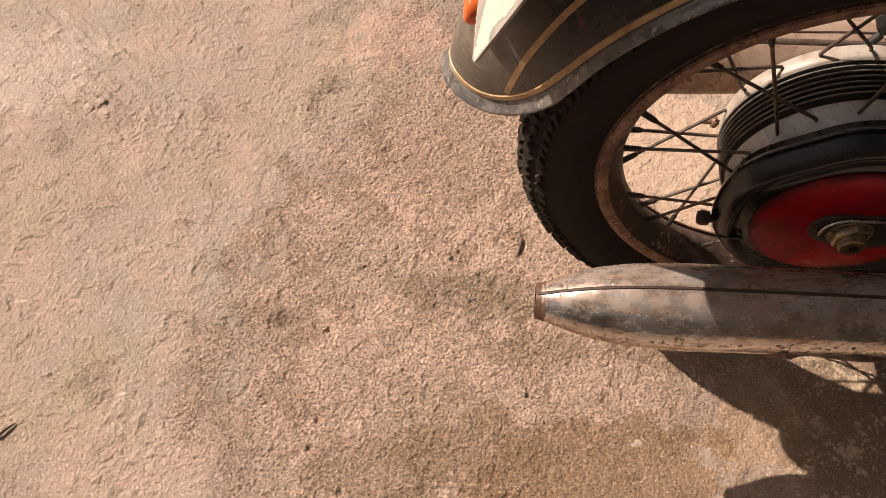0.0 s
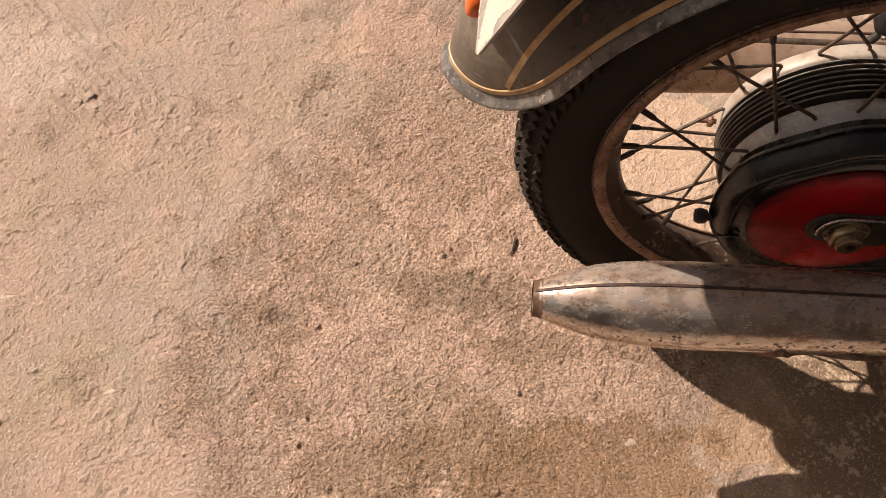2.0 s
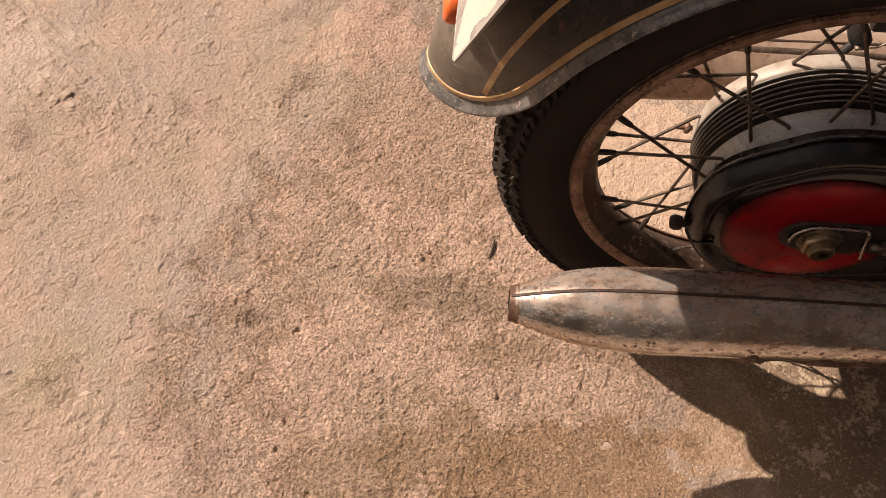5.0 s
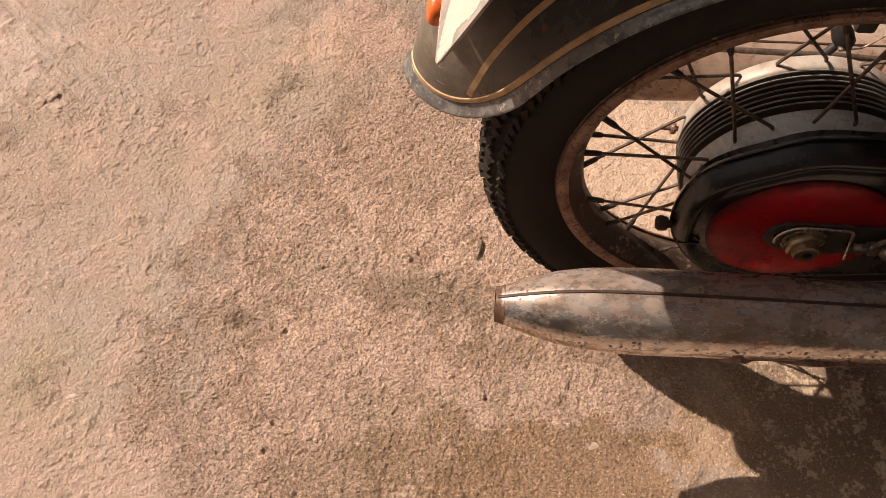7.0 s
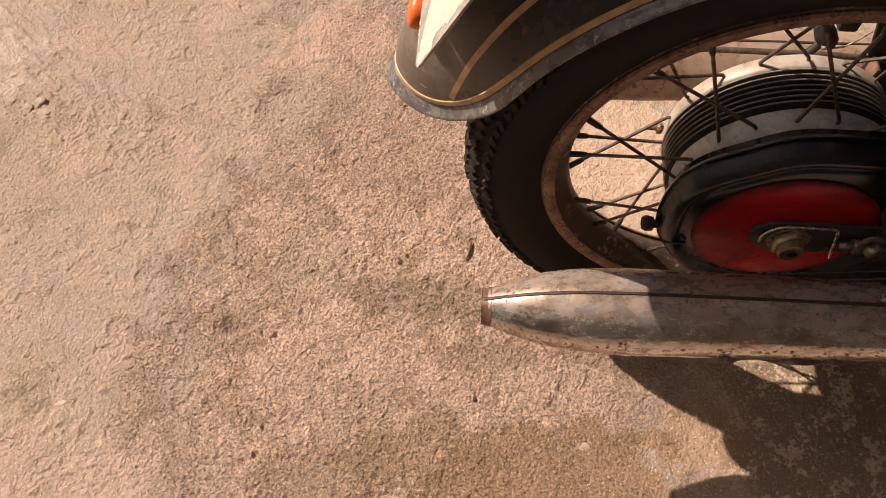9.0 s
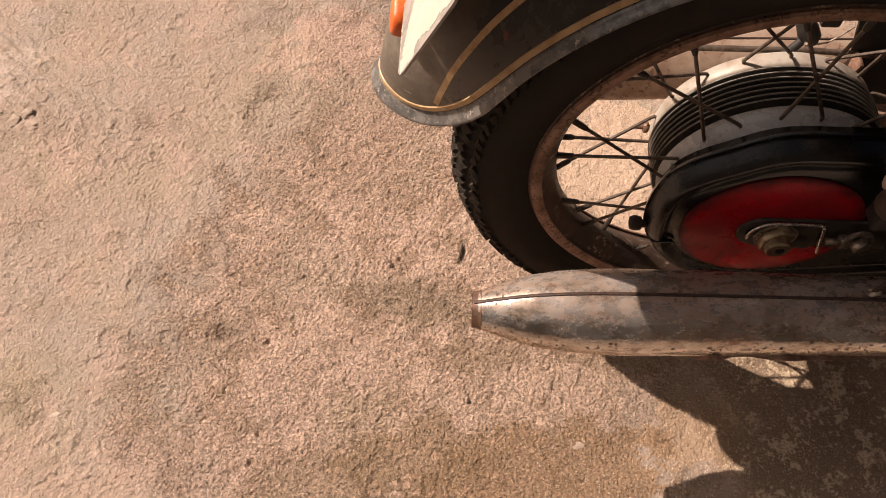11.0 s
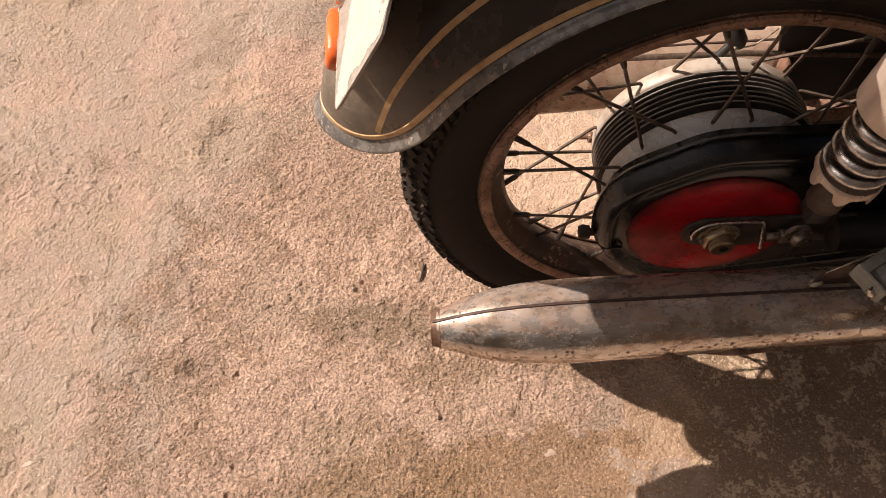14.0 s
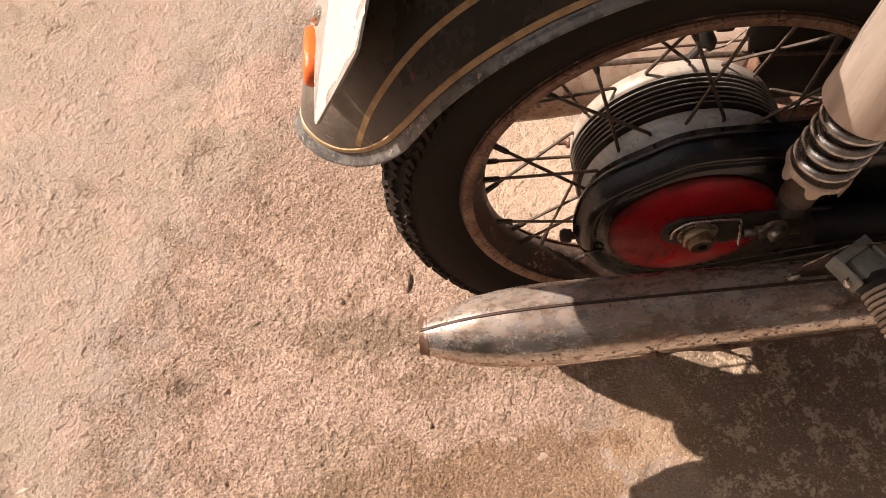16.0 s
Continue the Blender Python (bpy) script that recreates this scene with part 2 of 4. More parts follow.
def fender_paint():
    """Black enamel, glossy, with fine chips and dust towards the tail, lightened there to stand in for sunlight."""
    m = Mat("black_enamel", 0.22)
    m.bsdf.inputs["Specular IOR Level"].default_value = 0.5
    n = m.noise(22, 5, 0.65, (1, 1, 0.6))
    c = m.mix(m.ramp(n, 0.38, 0.68), (0.026, 0.0190, 0.0145), (0.056, 0.041, 0.030))
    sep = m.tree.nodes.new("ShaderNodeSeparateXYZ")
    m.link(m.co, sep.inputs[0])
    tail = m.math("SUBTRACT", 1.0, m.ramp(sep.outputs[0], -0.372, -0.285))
    # tail lightened in the colour, as sun on its dust would
    sunlit_tail = m.math("MULTIPLY", tail, m.math("ADD", 0.42, m.math("MULTIPLY", m.ramp(m.noise(38, 6, 0.7), 0.42, 0.62), 0.40)))
    c = m.mix(sunlit_tail, c, (0.23, 0.185, 0.14))
    d, r = m.grain(330)
    chip = m.math("MULTIPLY", m.math("SUBTRACT", 1.0, m.ramp(d, 0.12, 0.28)), m.math("MULTIPLY", tail, m.ramp(r, 0.955, 0.975)))
    c = m.mix(m.math("MULTIPLY", chip, 0.8), c, (0.34, 0.28, 0.22))
    m.color(c)
    m.rough(m.math("ADD", m.ramp(n, 0.3, 0.7), m.math("MULTIPLY", sunlit_tail, 1.2)), 0.14, 0.42)
    m.bump(m.noise(240, 5, 0.7), 0.0002)
    return m.mat


NIPPLE = plain("dark_rusty_brass", (0.030, 0.022, 0.017), (0.065, 0.042, 0.028), 0.5, 0.2, 200, (0.12, 0.08, 0.055), 500)
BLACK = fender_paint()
CASE = plain("oily_black_enamel", (0.0045, 0.0040, 0.0038), (0.012, 0.0100, 0.0088), 0.17, 0, 30, (0.060, 0.046, 0.036), 190, (0.60, 0.74), 0.00035, spec=0.5)
SHELL = plain("dusty_case_enamel", (0.006, 0.0050, 0.0043), (0.016, 0.0120, 0.0092), 0.26, 0, 30, (0.09, 0.066, 0.047), 160, (0.60, 0.74), 0.0003, spec=0.3)
FLARE = plain("worn_fender_edge", (0.090, 0.083, 0.078), (0.205, 0.182, 0.158), 0.24, 0.0, 40, (0.50, 0.40, 0.32), 200, (0.56, 0.64), 0.0003)


def cover_paint():
    """Red enamel, grimy round its edge, with greasy streaks and small chips."""
    m = Mat("red_enamel", 0.3)
    m.bsdf.inputs["Specular IOR Level"].default_value = 0.18
    n = m.noise(26, 5, 0.65)
    c = m.mix(m.ramp(n, 0.38, 0.66), (0.39, 0.007, 0.014), (0.25, 0.005, 0.010))
    place = m.tree.nodes.new("ShaderNodeMapping")
    place.vector_type = "TEXTURE"
    place.inputs["Location"].default_value = (-0.0045, 0, 0.3276)
    place.inputs["Scale"].default_value = (0.0885, 1000, 0.0885)
    m.link(m.co, place.inputs[0])
    reach = m.tree.nodes.new("ShaderNodeVectorMath")
    reach.operation = "LENGTH"
    m.link(place.outputs[0], reach.inputs[0])
    edge = m.ramp(m.math("ADD", reach.outputs["Value"], m.math("MULTIPLY", m.math("SUBTRACT", m.noise(45, 6, 0.7), 0.5), 0.34)), 0.86, 1.02)
    streak = m.math("MULTIPLY", m.ramp(m.noise(22, 5, 0.7, (2.2, 1, 0.6)), 0.55, 0.66), 0.55)
    c = m.mix(m.math("MAXIMUM", m.math("MULTIPLY", edge, 0.85), streak), c, (0.030, 0.006, 0.006))
    chip = m.math("MULTIPLY", m.ramp(m.noise(150, 5, 0.7), 0.63, 0.66), 0.9)
    c = m.mix(chip, c, (0.022, 0.010, 0.008))
    m.color(c)
    m.rough(m.math("MAXIMUM", edge, m.ramp(n, 0.3, 0.7)), 0.22, 0.5)
    m.bump(m.noise(60, 4, 0.6), 0.0003)
    return m.mat


RED = cover_paint()
HUB = plain("dull_aluminium", (0.66, 0.65, 0.635), (0.46, 0.435, 0.405), 0.30, 0.25, 34, (0.20, 0.14, 0.09), 60, (0.54, 0.64), 0.0005)
BARREL = plain("dark_fin_aluminium", (0.050, 0.044, 0.038), (0.085, 0.072, 0.060), 0.45, 0.0, 60, (0.16, 0.135, 0.11), 200, (0.58, 0.68), 0.0004)
FIN = plain("worn_fin_edge", (0.40, 0.355, 0.31), (0.22, 0.19, 0.16), 0.42, 0.3, 60, (0.10, 0.07, 0.05), 200, (0.58, 0.66), 0.0004)
CREAM = plain("cream_hub_paint", (0.45, 0.385, 0.32), (0.29, 0.212, 0.155), 0.5, 0.1, 16, (0.20, 0.12, 0.08), 150, (0.60, 0.66), 0.0003)


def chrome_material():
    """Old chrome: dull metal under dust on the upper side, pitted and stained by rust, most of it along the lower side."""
    m = Mat("weathered_chrome", 0.2, 0.9)
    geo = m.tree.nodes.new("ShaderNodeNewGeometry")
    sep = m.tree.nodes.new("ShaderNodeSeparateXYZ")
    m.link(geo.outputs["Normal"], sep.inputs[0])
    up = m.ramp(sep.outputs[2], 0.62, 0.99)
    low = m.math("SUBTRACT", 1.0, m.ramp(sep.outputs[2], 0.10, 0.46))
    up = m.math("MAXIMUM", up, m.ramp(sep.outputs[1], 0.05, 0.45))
    blotch = m.noise(34, 6, 0.72, (0.6, 1, 1))
    cloud = m.noise(90, 6, 0.75, (0.6, 1, 1))
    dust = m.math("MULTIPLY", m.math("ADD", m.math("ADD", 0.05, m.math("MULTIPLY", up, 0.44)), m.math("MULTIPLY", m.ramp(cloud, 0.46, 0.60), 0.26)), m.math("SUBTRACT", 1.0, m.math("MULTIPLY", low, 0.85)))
    c = m.mix(m.ramp(blotch, 0.40, 0.60), (0.50, 0.475, 0.45), (0.25, 0.215, 0.18))
    c = m.mix(m.math("MULTIPLY", m.ramp(m.noise(55, 5, 0.7, (0.7, 1, 1)), 0.56, 0.62), 0.55), c, (0.55, 0.56, 0.56))
    c = m.mix(m.math("MULTIPLY", m.ramp(m.noise(20, 5, 0.7, (0.5, 1, 1)), 0.50, 0.64), 0.55), c, (0.36, 0.225, 0.155))
    # underside metal tinted paler to brighten the reflected ground
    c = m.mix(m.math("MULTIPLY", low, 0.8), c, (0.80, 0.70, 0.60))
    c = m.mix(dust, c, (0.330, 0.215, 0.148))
    # round pits of several sizes, and rusty stains round them
    near = m.ramp(m.noise(21, 5, 0.7), 0.46, 0.60)
    much = m.math("MINIMUM", 1.0, m.math("ADD", m.math("MULTIPLY", near, 0.20), m.math("MULTIPLY", low, 0.50)))
    rust = None
    for scale, share, size in ((110, 0.20, 0.36), (190, 0.34, 0.42), (330, 0.30, 0.46)):
        d, r = m.grain(scale)
        hole = m.math("SUBTRACT", 1.0, m.ramp(d, size - 0.13, size))
        hole = m.math("MULTIPLY", hole, m.ramp(m.math("ADD", r, m.math("MULTIPLY", much, share)), 0.985, 1.02))
        rust = hole if rust is None else m.math("MAXIMUM", rust, hole)
    stain = m.math("MULTIPLY", m.math("MULTIPLY", m.ramp(m.noise(75, 7, 0.8, (0.5, 1, 1)), 0.49, 0.58), m.math("MINIMUM", 1.0, m.math("ADD", much, m.math("MULTIPLY", near, 0.45)))), 0.80)
    c = m.mix(stain, c, (0.270, 0.135, 0.080))
    c = m.mix(m.math("MULTIPLY", rust, 0.9), c, (0.085, 0.036, 0.022))
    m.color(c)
    m.link(m.math("MULTIPLY", m.math("SUBTRACT", 1.0, m.math("MAXIMUM", m.math("MAXIMUM", dust, rust), stain)), 0.95), m.bsdf.inputs["Metallic"])
    m.rough(m.math("ADD", m.math("MULTIPLY", dust, 0.7), m.math("ADD", m.math("MULTIPLY", rust, 0.8), m.math("MULTIPLY", m.ramp(cloud, 0.40, 0.66), 0.18))), 0.07, 0.60)
    m.bump(m.noise(19, 3, 0.5, (0.6, 1, 1)), 0.0022).bump(m.noise(190, 5, 0.7), 0.00020).bump(m.math("MULTIPLY", rust, -1.0), 0.0004)
    return m.mat


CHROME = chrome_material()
FARPIPE = plain("flaking_exhaust_chrome", (0.42, 0.30, 0.22), (0.30, 0.19, 0.13), 0.5, 0.35, 30, (0.17, 0.085, 0.05), 90, (0.54, 0.58), 0.0004)
SEAM = plain("rusty_weld_seam", (0.060, 0.030, 0.020), (0.035, 0.018, 0.012), 0.6, 0.3, 90, (0.24, 0.14, 0.09), 400)
SPRING = plain("chromed_spring_steel", (0.58, 0.55, 0.52), (0.30, 0.26, 0.23), 0.16, 0.95, 60, (0.09, 0.04, 0.025), 240, (0.6, 0.68))
SHROUD = plain("dusty_chrome_shroud", (0.50, 0.40, 0.325), (0.40, 0.29, 0.22), 0.34, 0.35, 55, (0.20, 0.11, 0.07), 200, (0.64, 0.70), 0.0002, (1, 1, 0.05))
STEEL = plain("greasy_steel", (0.42, 0.345, 0.27), (0.12, 0.085, 0.06), 0.42, 0.7, 110, (0.05, 0.028, 0.018), 420)
BRIGHT = plain("bright_steel", (0.72, 0.66, 0.60), (0.46, 0.39, 0.33), 0.22, 0.9, 110, (0.12, 0.06, 0.035), 420)
DARK = plain("dark_greasy_iron", (0.014, 0.012, 0.011), (0.030, 0.022, 0.017), 0.55, 0.1, 60, (0.07, 0.045, 0.03), 240)
ARM = plain("greasy_arm_paint", (0.040, 0.031, 0.024), (0.085, 0.066, 0.050), 0.5, 0.1, 70, (0.22, 0.17, 0.13), 260, (0.6, 0.72))
GOLD = plain("faded_gold_line", (0.52, 0.335, 0.165), (0.38, 0.225, 0.10), 0.45, 0, 90, (0.10, 0.06, 0.03), 420, (0.62, 0.72), 0.0001)
WHITE = plain("white_plate_paint", (0.53, 0.492, 0.41), (0.48, 0.436, 0.352), 0.5, 0, 50, None, 300, bump=0.0002)
PRIMER = plain("grey_primer", (0.33, 0.285, 0.245), (0.25, 0.21, 0.175), 0.6, 0, 70, (0.5, 0.45, 0.38), 300)
SCRATCH = plain("scratched_enamel", (0.20, 0.165, 0.13), (0.13, 0.105, 0.08), 0.6, 0, 300, None, 300)
ORANGE = plain("orange_reflector_plastic", (0.74, 0.150, 0.030), (0.64, 0.115, 0.022), 0.22, 0, 60, None, 500, bump=0.0003)
BRACKET = plain("grey_painted_bracket", (0.27, 0.26, 0.225), (0.20, 0.185, 0.155), 0.5, 0.1, 60, (0.08, 0.055, 0.04), 260)
PEG = plain("tan_ribbed_rubber", (0.50, 0.38, 0.28), (0.36, 0.26, 0.19), 0.6, 0, 90, None, 300)
BRASS = plain("brassy_steel", (0.46, 0.36, 0.22), (0.28, 0.20, 0.12), 0.38, 0.75, 90, (0.10, 0.065, 0.04), 300)
BROWN = plain("rusty_brown_steel", (0.075, 0.047, 0.033), (0.045, 0.029, 0.021), 0.5, 0.1, 60, (0.03, 0.02, 0.015), 200)
WALL = plain("added_wall_render", (0.075, 0.065, 0.056), (0.105, 0.090, 0.076), 0.9, 0, 3, (0.18, 0.15, 0.125), 40, (0.6, 0.7), 0.002)
TIP = plain("burnt_exhaust_tip", (0.20, 0.115, 0.076), (0.11, 0.060, 0.038), 0.45, 0.4, 90, (0.06, 0.03, 0.02), 300)
SPOT = plain("red_primer", (0.12, 0.035, 0.028), (0.09, 0.03, 0.024), 0.6, 0, 200, None, 300)
STONE = plain("crumbled_concrete", (0.415, 0.306, 0.232), (0.345, 0.250, 0.185), 0.9, 0, 150, (0.42, 0.32, 0.25), 500, bump=0.0008)
TWIG = plain("dry_twig_bark", (0.045, 0.026, 0.016), (0.09, 0.055, 0.032), 0.8, 0, 300, None, 500)
CHIP = plain("pale_lime_chip", (0.54, 0.42, 0.33), (0.44, 0.33, 0.25), 0.85, 0, 300, None, 500)


# ---- mesh helpers ----
def finish(bm, smooth=True, sharp=40):
    bmesh.ops.recalc_face_normals(bm, faces=bm.faces[:])
    for f in bm.faces:
        f.smooth = smooth
    if smooth:
        lim = math.cos(radians(sharp))
        for e in bm.edges:
            if len(e.link_faces) == 2 and e.link_faces[0].normal.dot(e.link_faces[1].normal) < lim:
                e.smooth = False
    return bm


def mesh_of(name, bm, material):
    me = bpy.data.meshes.new(name)
    bm.to_mesh(me)
    bm.free()
    me.materials.append(material)
    return me


def part(name, bm, material, parent, label="", smooth=True, sharp=40):
    finish(bm, smooth, sharp)
    ob = new(name, mesh_of(name, bm, material))
    ob.parent = parent
    return tagged(ob, label)


def skin(bm, rows, close_rows=False, close_ring=False):
    """Faces between rows of points of one length."""
    vs = [[bm.verts.new(p) for p in row] for row in rows]
    n, m = len(vs), len(vs[0])
    for i in range(n if close_rows else n - 1):
        for j in range(m if close_ring else m - 1):
            a, b = vs[i], vs[(i + 1) % n]
            bm.faces.new((a[j], a[(j + 1) % m], b[(j + 1) % m], b[j]))
    return vs


def lathe(profile, centre, axis="y", seg=96, closed=True, bm=None):
    """Turns a profile of (along, radius) about an axis through centre."""
    bm = bm or bmesh.new()
    c = Vector(centre)
    rows = []
    for k in range(seg):
        a = 2 * math.pi * k / seg
        ca, sa = math.cos(a), math.sin(a)
        row = []
        for t, r in profile:
            d = {"y": (r * ca, t, r * sa), "x": (t, r * ca, r * sa), "z": (r * ca, r * sa, t)}[axis]
            row.append(c + Vector(d))
        rows.append(row)
    vs = skin(bm, rows, close_rows=True)
    if closed:
        for j in (0, -1):
            if profile[j][1] > 1e-6:
                bm.faces.new([row[j] for row in vs])
    bmesh.ops.remove_doubles(bm, verts=bm.verts[:], dist=1e-6)
    return bm


def tube(points, radius, seg=10, caps=True, bm=None):
    """A round rod along points; radius is one number or one a point."""
    bm = bm or bmesh.new()
    pts = [Vector(p) for p in points]
    rad = radius if isinstance(radius, (list, tuple)) else [radius] * len(pts)
    up = None
    rows = []
    for i, p in enumerate(pts):
        t = (pts[min(i + 1, len(pts) - 1)] - pts[max(i - 1, 0)]).normalized()
        if up is None:
            up = t.orthogonal().normalized()
        up = (up - t * up.dot(t)).normalized()
        side = t.cross(up)
        rows.append([p + rad[i] * (math.cos(2 * math.pi * k / seg) * up + math.sin(2 * math.pi * k / seg) * side) for k in range(seg)])
    vs = skin(bm, rows, close_ring=True)
    if caps:
        bm.faces.new(vs[0])
        bm.faces.new(vs[-1])
    return bm


def block(size, m, bevel=0.0015, seg=2, bm=None):
    """A box with rounded edges at the pose m."""
    own = bmesh.new()
    bmesh.ops.create_cube(own, size=1.0, matrix=Matrix.Diagonal((*size, 1)))
    if bevel:
        bmesh.ops.bevel(own, geom=own.edges[:], offset=bevel, segments=seg, affect="EDGES", profile=0.5)
    bmesh.ops.transform(own, matrix=m, verts=own.verts[:])
    if bm is None:
        return own
    me = bpy.data.meshes.new("tmp")
    own.to_mesh(me)
    own.free()
    bm.from_mesh(me)
    bpy.data.meshes.remove(me)
    return bm


def slab(outline, y0, y1, bevel=0.001, seg=2):
    """A plate with an (x, z) outline between two y."""
    bm = bmesh.new()
    f = bm.faces.new([bm.verts.new((x, y0, z)) for x, z in outline])
    r = bmesh.ops.extrude_face_region(bm, geom=[f])
    bmesh.ops.translate(bm, verts=[v for v in r["geom"] if isinstance(v, bmesh.types.BMVert)], vec=(0, y1 - y0, 0))
    if bevel:
        es = [e for e in bm.edges if abs(e.verts[0].co.y - e.verts[1].co.y) < 1e-7]
        bmesh.ops.bevel(bm, geom=es, offset=bevel, segments=seg, affect="EDGES", profile=0.5)
    return bm


def hexagon(radius, height, m, chamfer=0.0012):
    bm = bmesh.new()
    bmesh.ops.create_cone(bm, cap_ends=True, segments=6, radius1=radius, radius2=radius, depth=height)
    bmesh.ops.bevel(bm, geom=[e for e in bm.edges], offset=chamfer, segments=1, affect="EDGES")
    bmesh.ops.transform(bm, matrix=m, verts=bm.verts[:])
    return bm


# ---- ground ----
TABLES = {}


def lattice_noise(x, y, seed):
    """Smooth random heights, -1 to 1, at arrays of lattice coordinates."""
    if seed not in TABLES:
        TABLES[seed] = np.random.RandomState(seed).rand(512, 512) * 2 - 1
    table = TABLES[seed]
    xi, yi = np.floor(x).astype(int), np.floor(y).astype(int)
    fx, fy = x - xi, y - yi
    fx, fy = fx * fx * (3 - 2 * fx), fy * fy * (3 - 2 * fy)
    g = lambda a, b: table[a % 512, b % 512]
    return (g(xi, yi) * (1 - fx) + g(xi + 1, yi) * fx) * (1 - fy) + (g(xi, yi + 1) * (1 - fx) + g(xi + 1, yi + 1) * fx) * fy


def domes(x, y, cell, seed, fill):
    """Rounded crumbs, one a cell at most: height over the bed in cells; fill is how many cells hold one."""
    rng = np.random.RandomState(seed)
    jx, jy, rad, keep = (rng.rand(256, 256) for _ in range(4))
    u, v = x / cell, y / cell
    iu, iv = np.floor(u).astype(int), np.floor(v).astype(int)
    out = np.zeros_like(u)
    for du in (-1, 0, 1):
        for dv in (-1, 0, 1):
            a, b = (iu + du) % 256, (iv + dv) % 256
            r = 0.18 + 0.46 * rad[a, b] ** 2.2
            d2 = ((iu + du + jx[a, b] - u) ** 2 + (iv + dv + jy[a, b] - v) ** 2) / (r * r)
            h = np.where((d2 < 1) & (keep[a, b] < fill), r * np.sqrt(np.maximum(1 - d2, 0)), 0)
            out = np.maximum(out, h)
    return out


def patch(x, y, cx, cy, rx, ry, turn=0.0):
    """1 in the middle of an oval patch, falling to 0."""
    c, s = math.cos(radians(turn)), math.sin(radians(turn))
    dx, dy = x - cx, y - cy
    return np.exp(-((c * dx + s * dy) / rx) ** 2 - ((c * dy - s * dx) / ry) ** 2)


def relief(x, y):
    """Height of the worn concrete."""
    ragged = lattice_noise(x * 11, y * 11, 9) + 0.6 * lattice_noise(x * 29, y * 31, 14)
    crust = np.clip(1.25 * patch(x, y, -0.42, -0.13, 0.33, 0.30, 20) + 0.75 * patch(x, y, -0.48, 0.30, 0.17, 0.34, -8) + 0.55 * patch(x, y, -0.90, 0.25, 0.14, 0.05, -18)
                    + 0.28 + 0.30 * ragged - 1.1 * patch(x, y, -0.10, -0.25, 0.20, 0.10, 8) - 0.5 * patch(x, y, -0.38, -0.03, 0.10, 0.04, -10), 0.0, 1.0)
    wx = x + 0.0016 * lattice_noise(x * 190, y * 190, 3) + 0.003 * lattice_noise(x * 60, y * 60, 15)
    wy = y + 0.0016 * lattice_noise(x * 190 + 7, y * 190, 4) + 0.003 * lattice_noise(x * 60 + 7, y * 60, 16)
    big = lattice_noise(x * 5 + 3.1, y * 5, 1)
    broad = lattice_noise(x * 19 + 4, y * 22, 12)
    mid = lattice_noise(wx * 48, wy * 55, 5)
    low = lattice_noise(wx * 105, wy * 120, 6)
    tiny = lattice_noise(wx * 290, wy * 310, 7)
    cluster = np.clip(0.45 + 0.9 * lattice_noise(x * 26, y * 30, 11), 0, 1)
    lumps = domes(wx, wy, 0.0105, 21, 0.10 + 0.45 * crust * cluster) * 0.0105
    small = domes(wx, wy, 0.0058, 22, 0.12 + 0.62 * crust) * 0.0058
    pits = domes(wx + 0.004 * lattice_noise(x * 130, y * 130, 18), wy + 0.004 * lattice_noise(x * 130, y * 130 + 9, 19), 0.021, 23, 0.02 + 0.14 * crust) * 0.021
    pocks = domes(wx + 3.3, wy, 0.0078, 24, 0.06 + 0.34 * crust) * 0.0078
    furrow = np.clip(lattice_noise((x * 0.77 - y * 0.64) * 34, (x * 0.64 + y * 0.77) * 110, 17), 0, 1) * np.clip(1.4 * patch(x, y, -1.05, 0.36, 0.22, 0.11, -38), 0, 1)
    scab = np.clip(lattice_noise(wx * 62 + 5, wy * 74, 31) + 0.5 * lattice_noise(wx * 21, wy * 25, 32) - 0.42, 0, 1)
    ledge = np.clip((lattice_noise(wx * 23 + 2, wy * 34, 41) + 0.55 * lattice_noise(wx * 61, wy * 83, 42) + 0.25 * lattice_noise(wx * 170, wy * 190, 43) - 0.30) * 5.5, 0, 1)
    z = 0.0009 * ledge * (1.0 - 0.55 * crust) + 0.0024 * np.clip(scab * 2.5, 0, 0.55) + 0.0016 * big + 0.0011 * broad + (0.30 + 0.70 * crust) * (0.0007 * mid + 0.0008 * low + 0.0011 * tiny) + 0.16 * lumps + 0.20 * small + 0.0030 * furrow
    z = z - (0.42 * np.clip(pits - 0.0062, 0, 1) + 0.36 * np.clip(pocks - 0.0008, 0, 1)) * crust
    # a low lump of concrete with a hollow in front, and single deep holes
    z = z + 0.0050 * patch(x, y, -0.652, -0.078, 0.018, 0.009, 25) - 0.0040 * patch(x, y, -0.640, -0.096, 0.020, 0.008, 25)
    for hx, hy, r in ((-0.296, -0.168, 0.0030), (-0.297, -0.160, 0.0020), (-0.569, -0.225, 0.0035), (-0.574, -0.263, 0.0035), (-0.574, -0.096, 0.0032), (-0.415, 0.036, 0.0030), (-0.404, 0.040, 0.0030), (-0.46, -0.09, 0.003)):
        z = z - 2.0 * r * patch(x, y, hx, hy, r * 0.8, r)
    return z


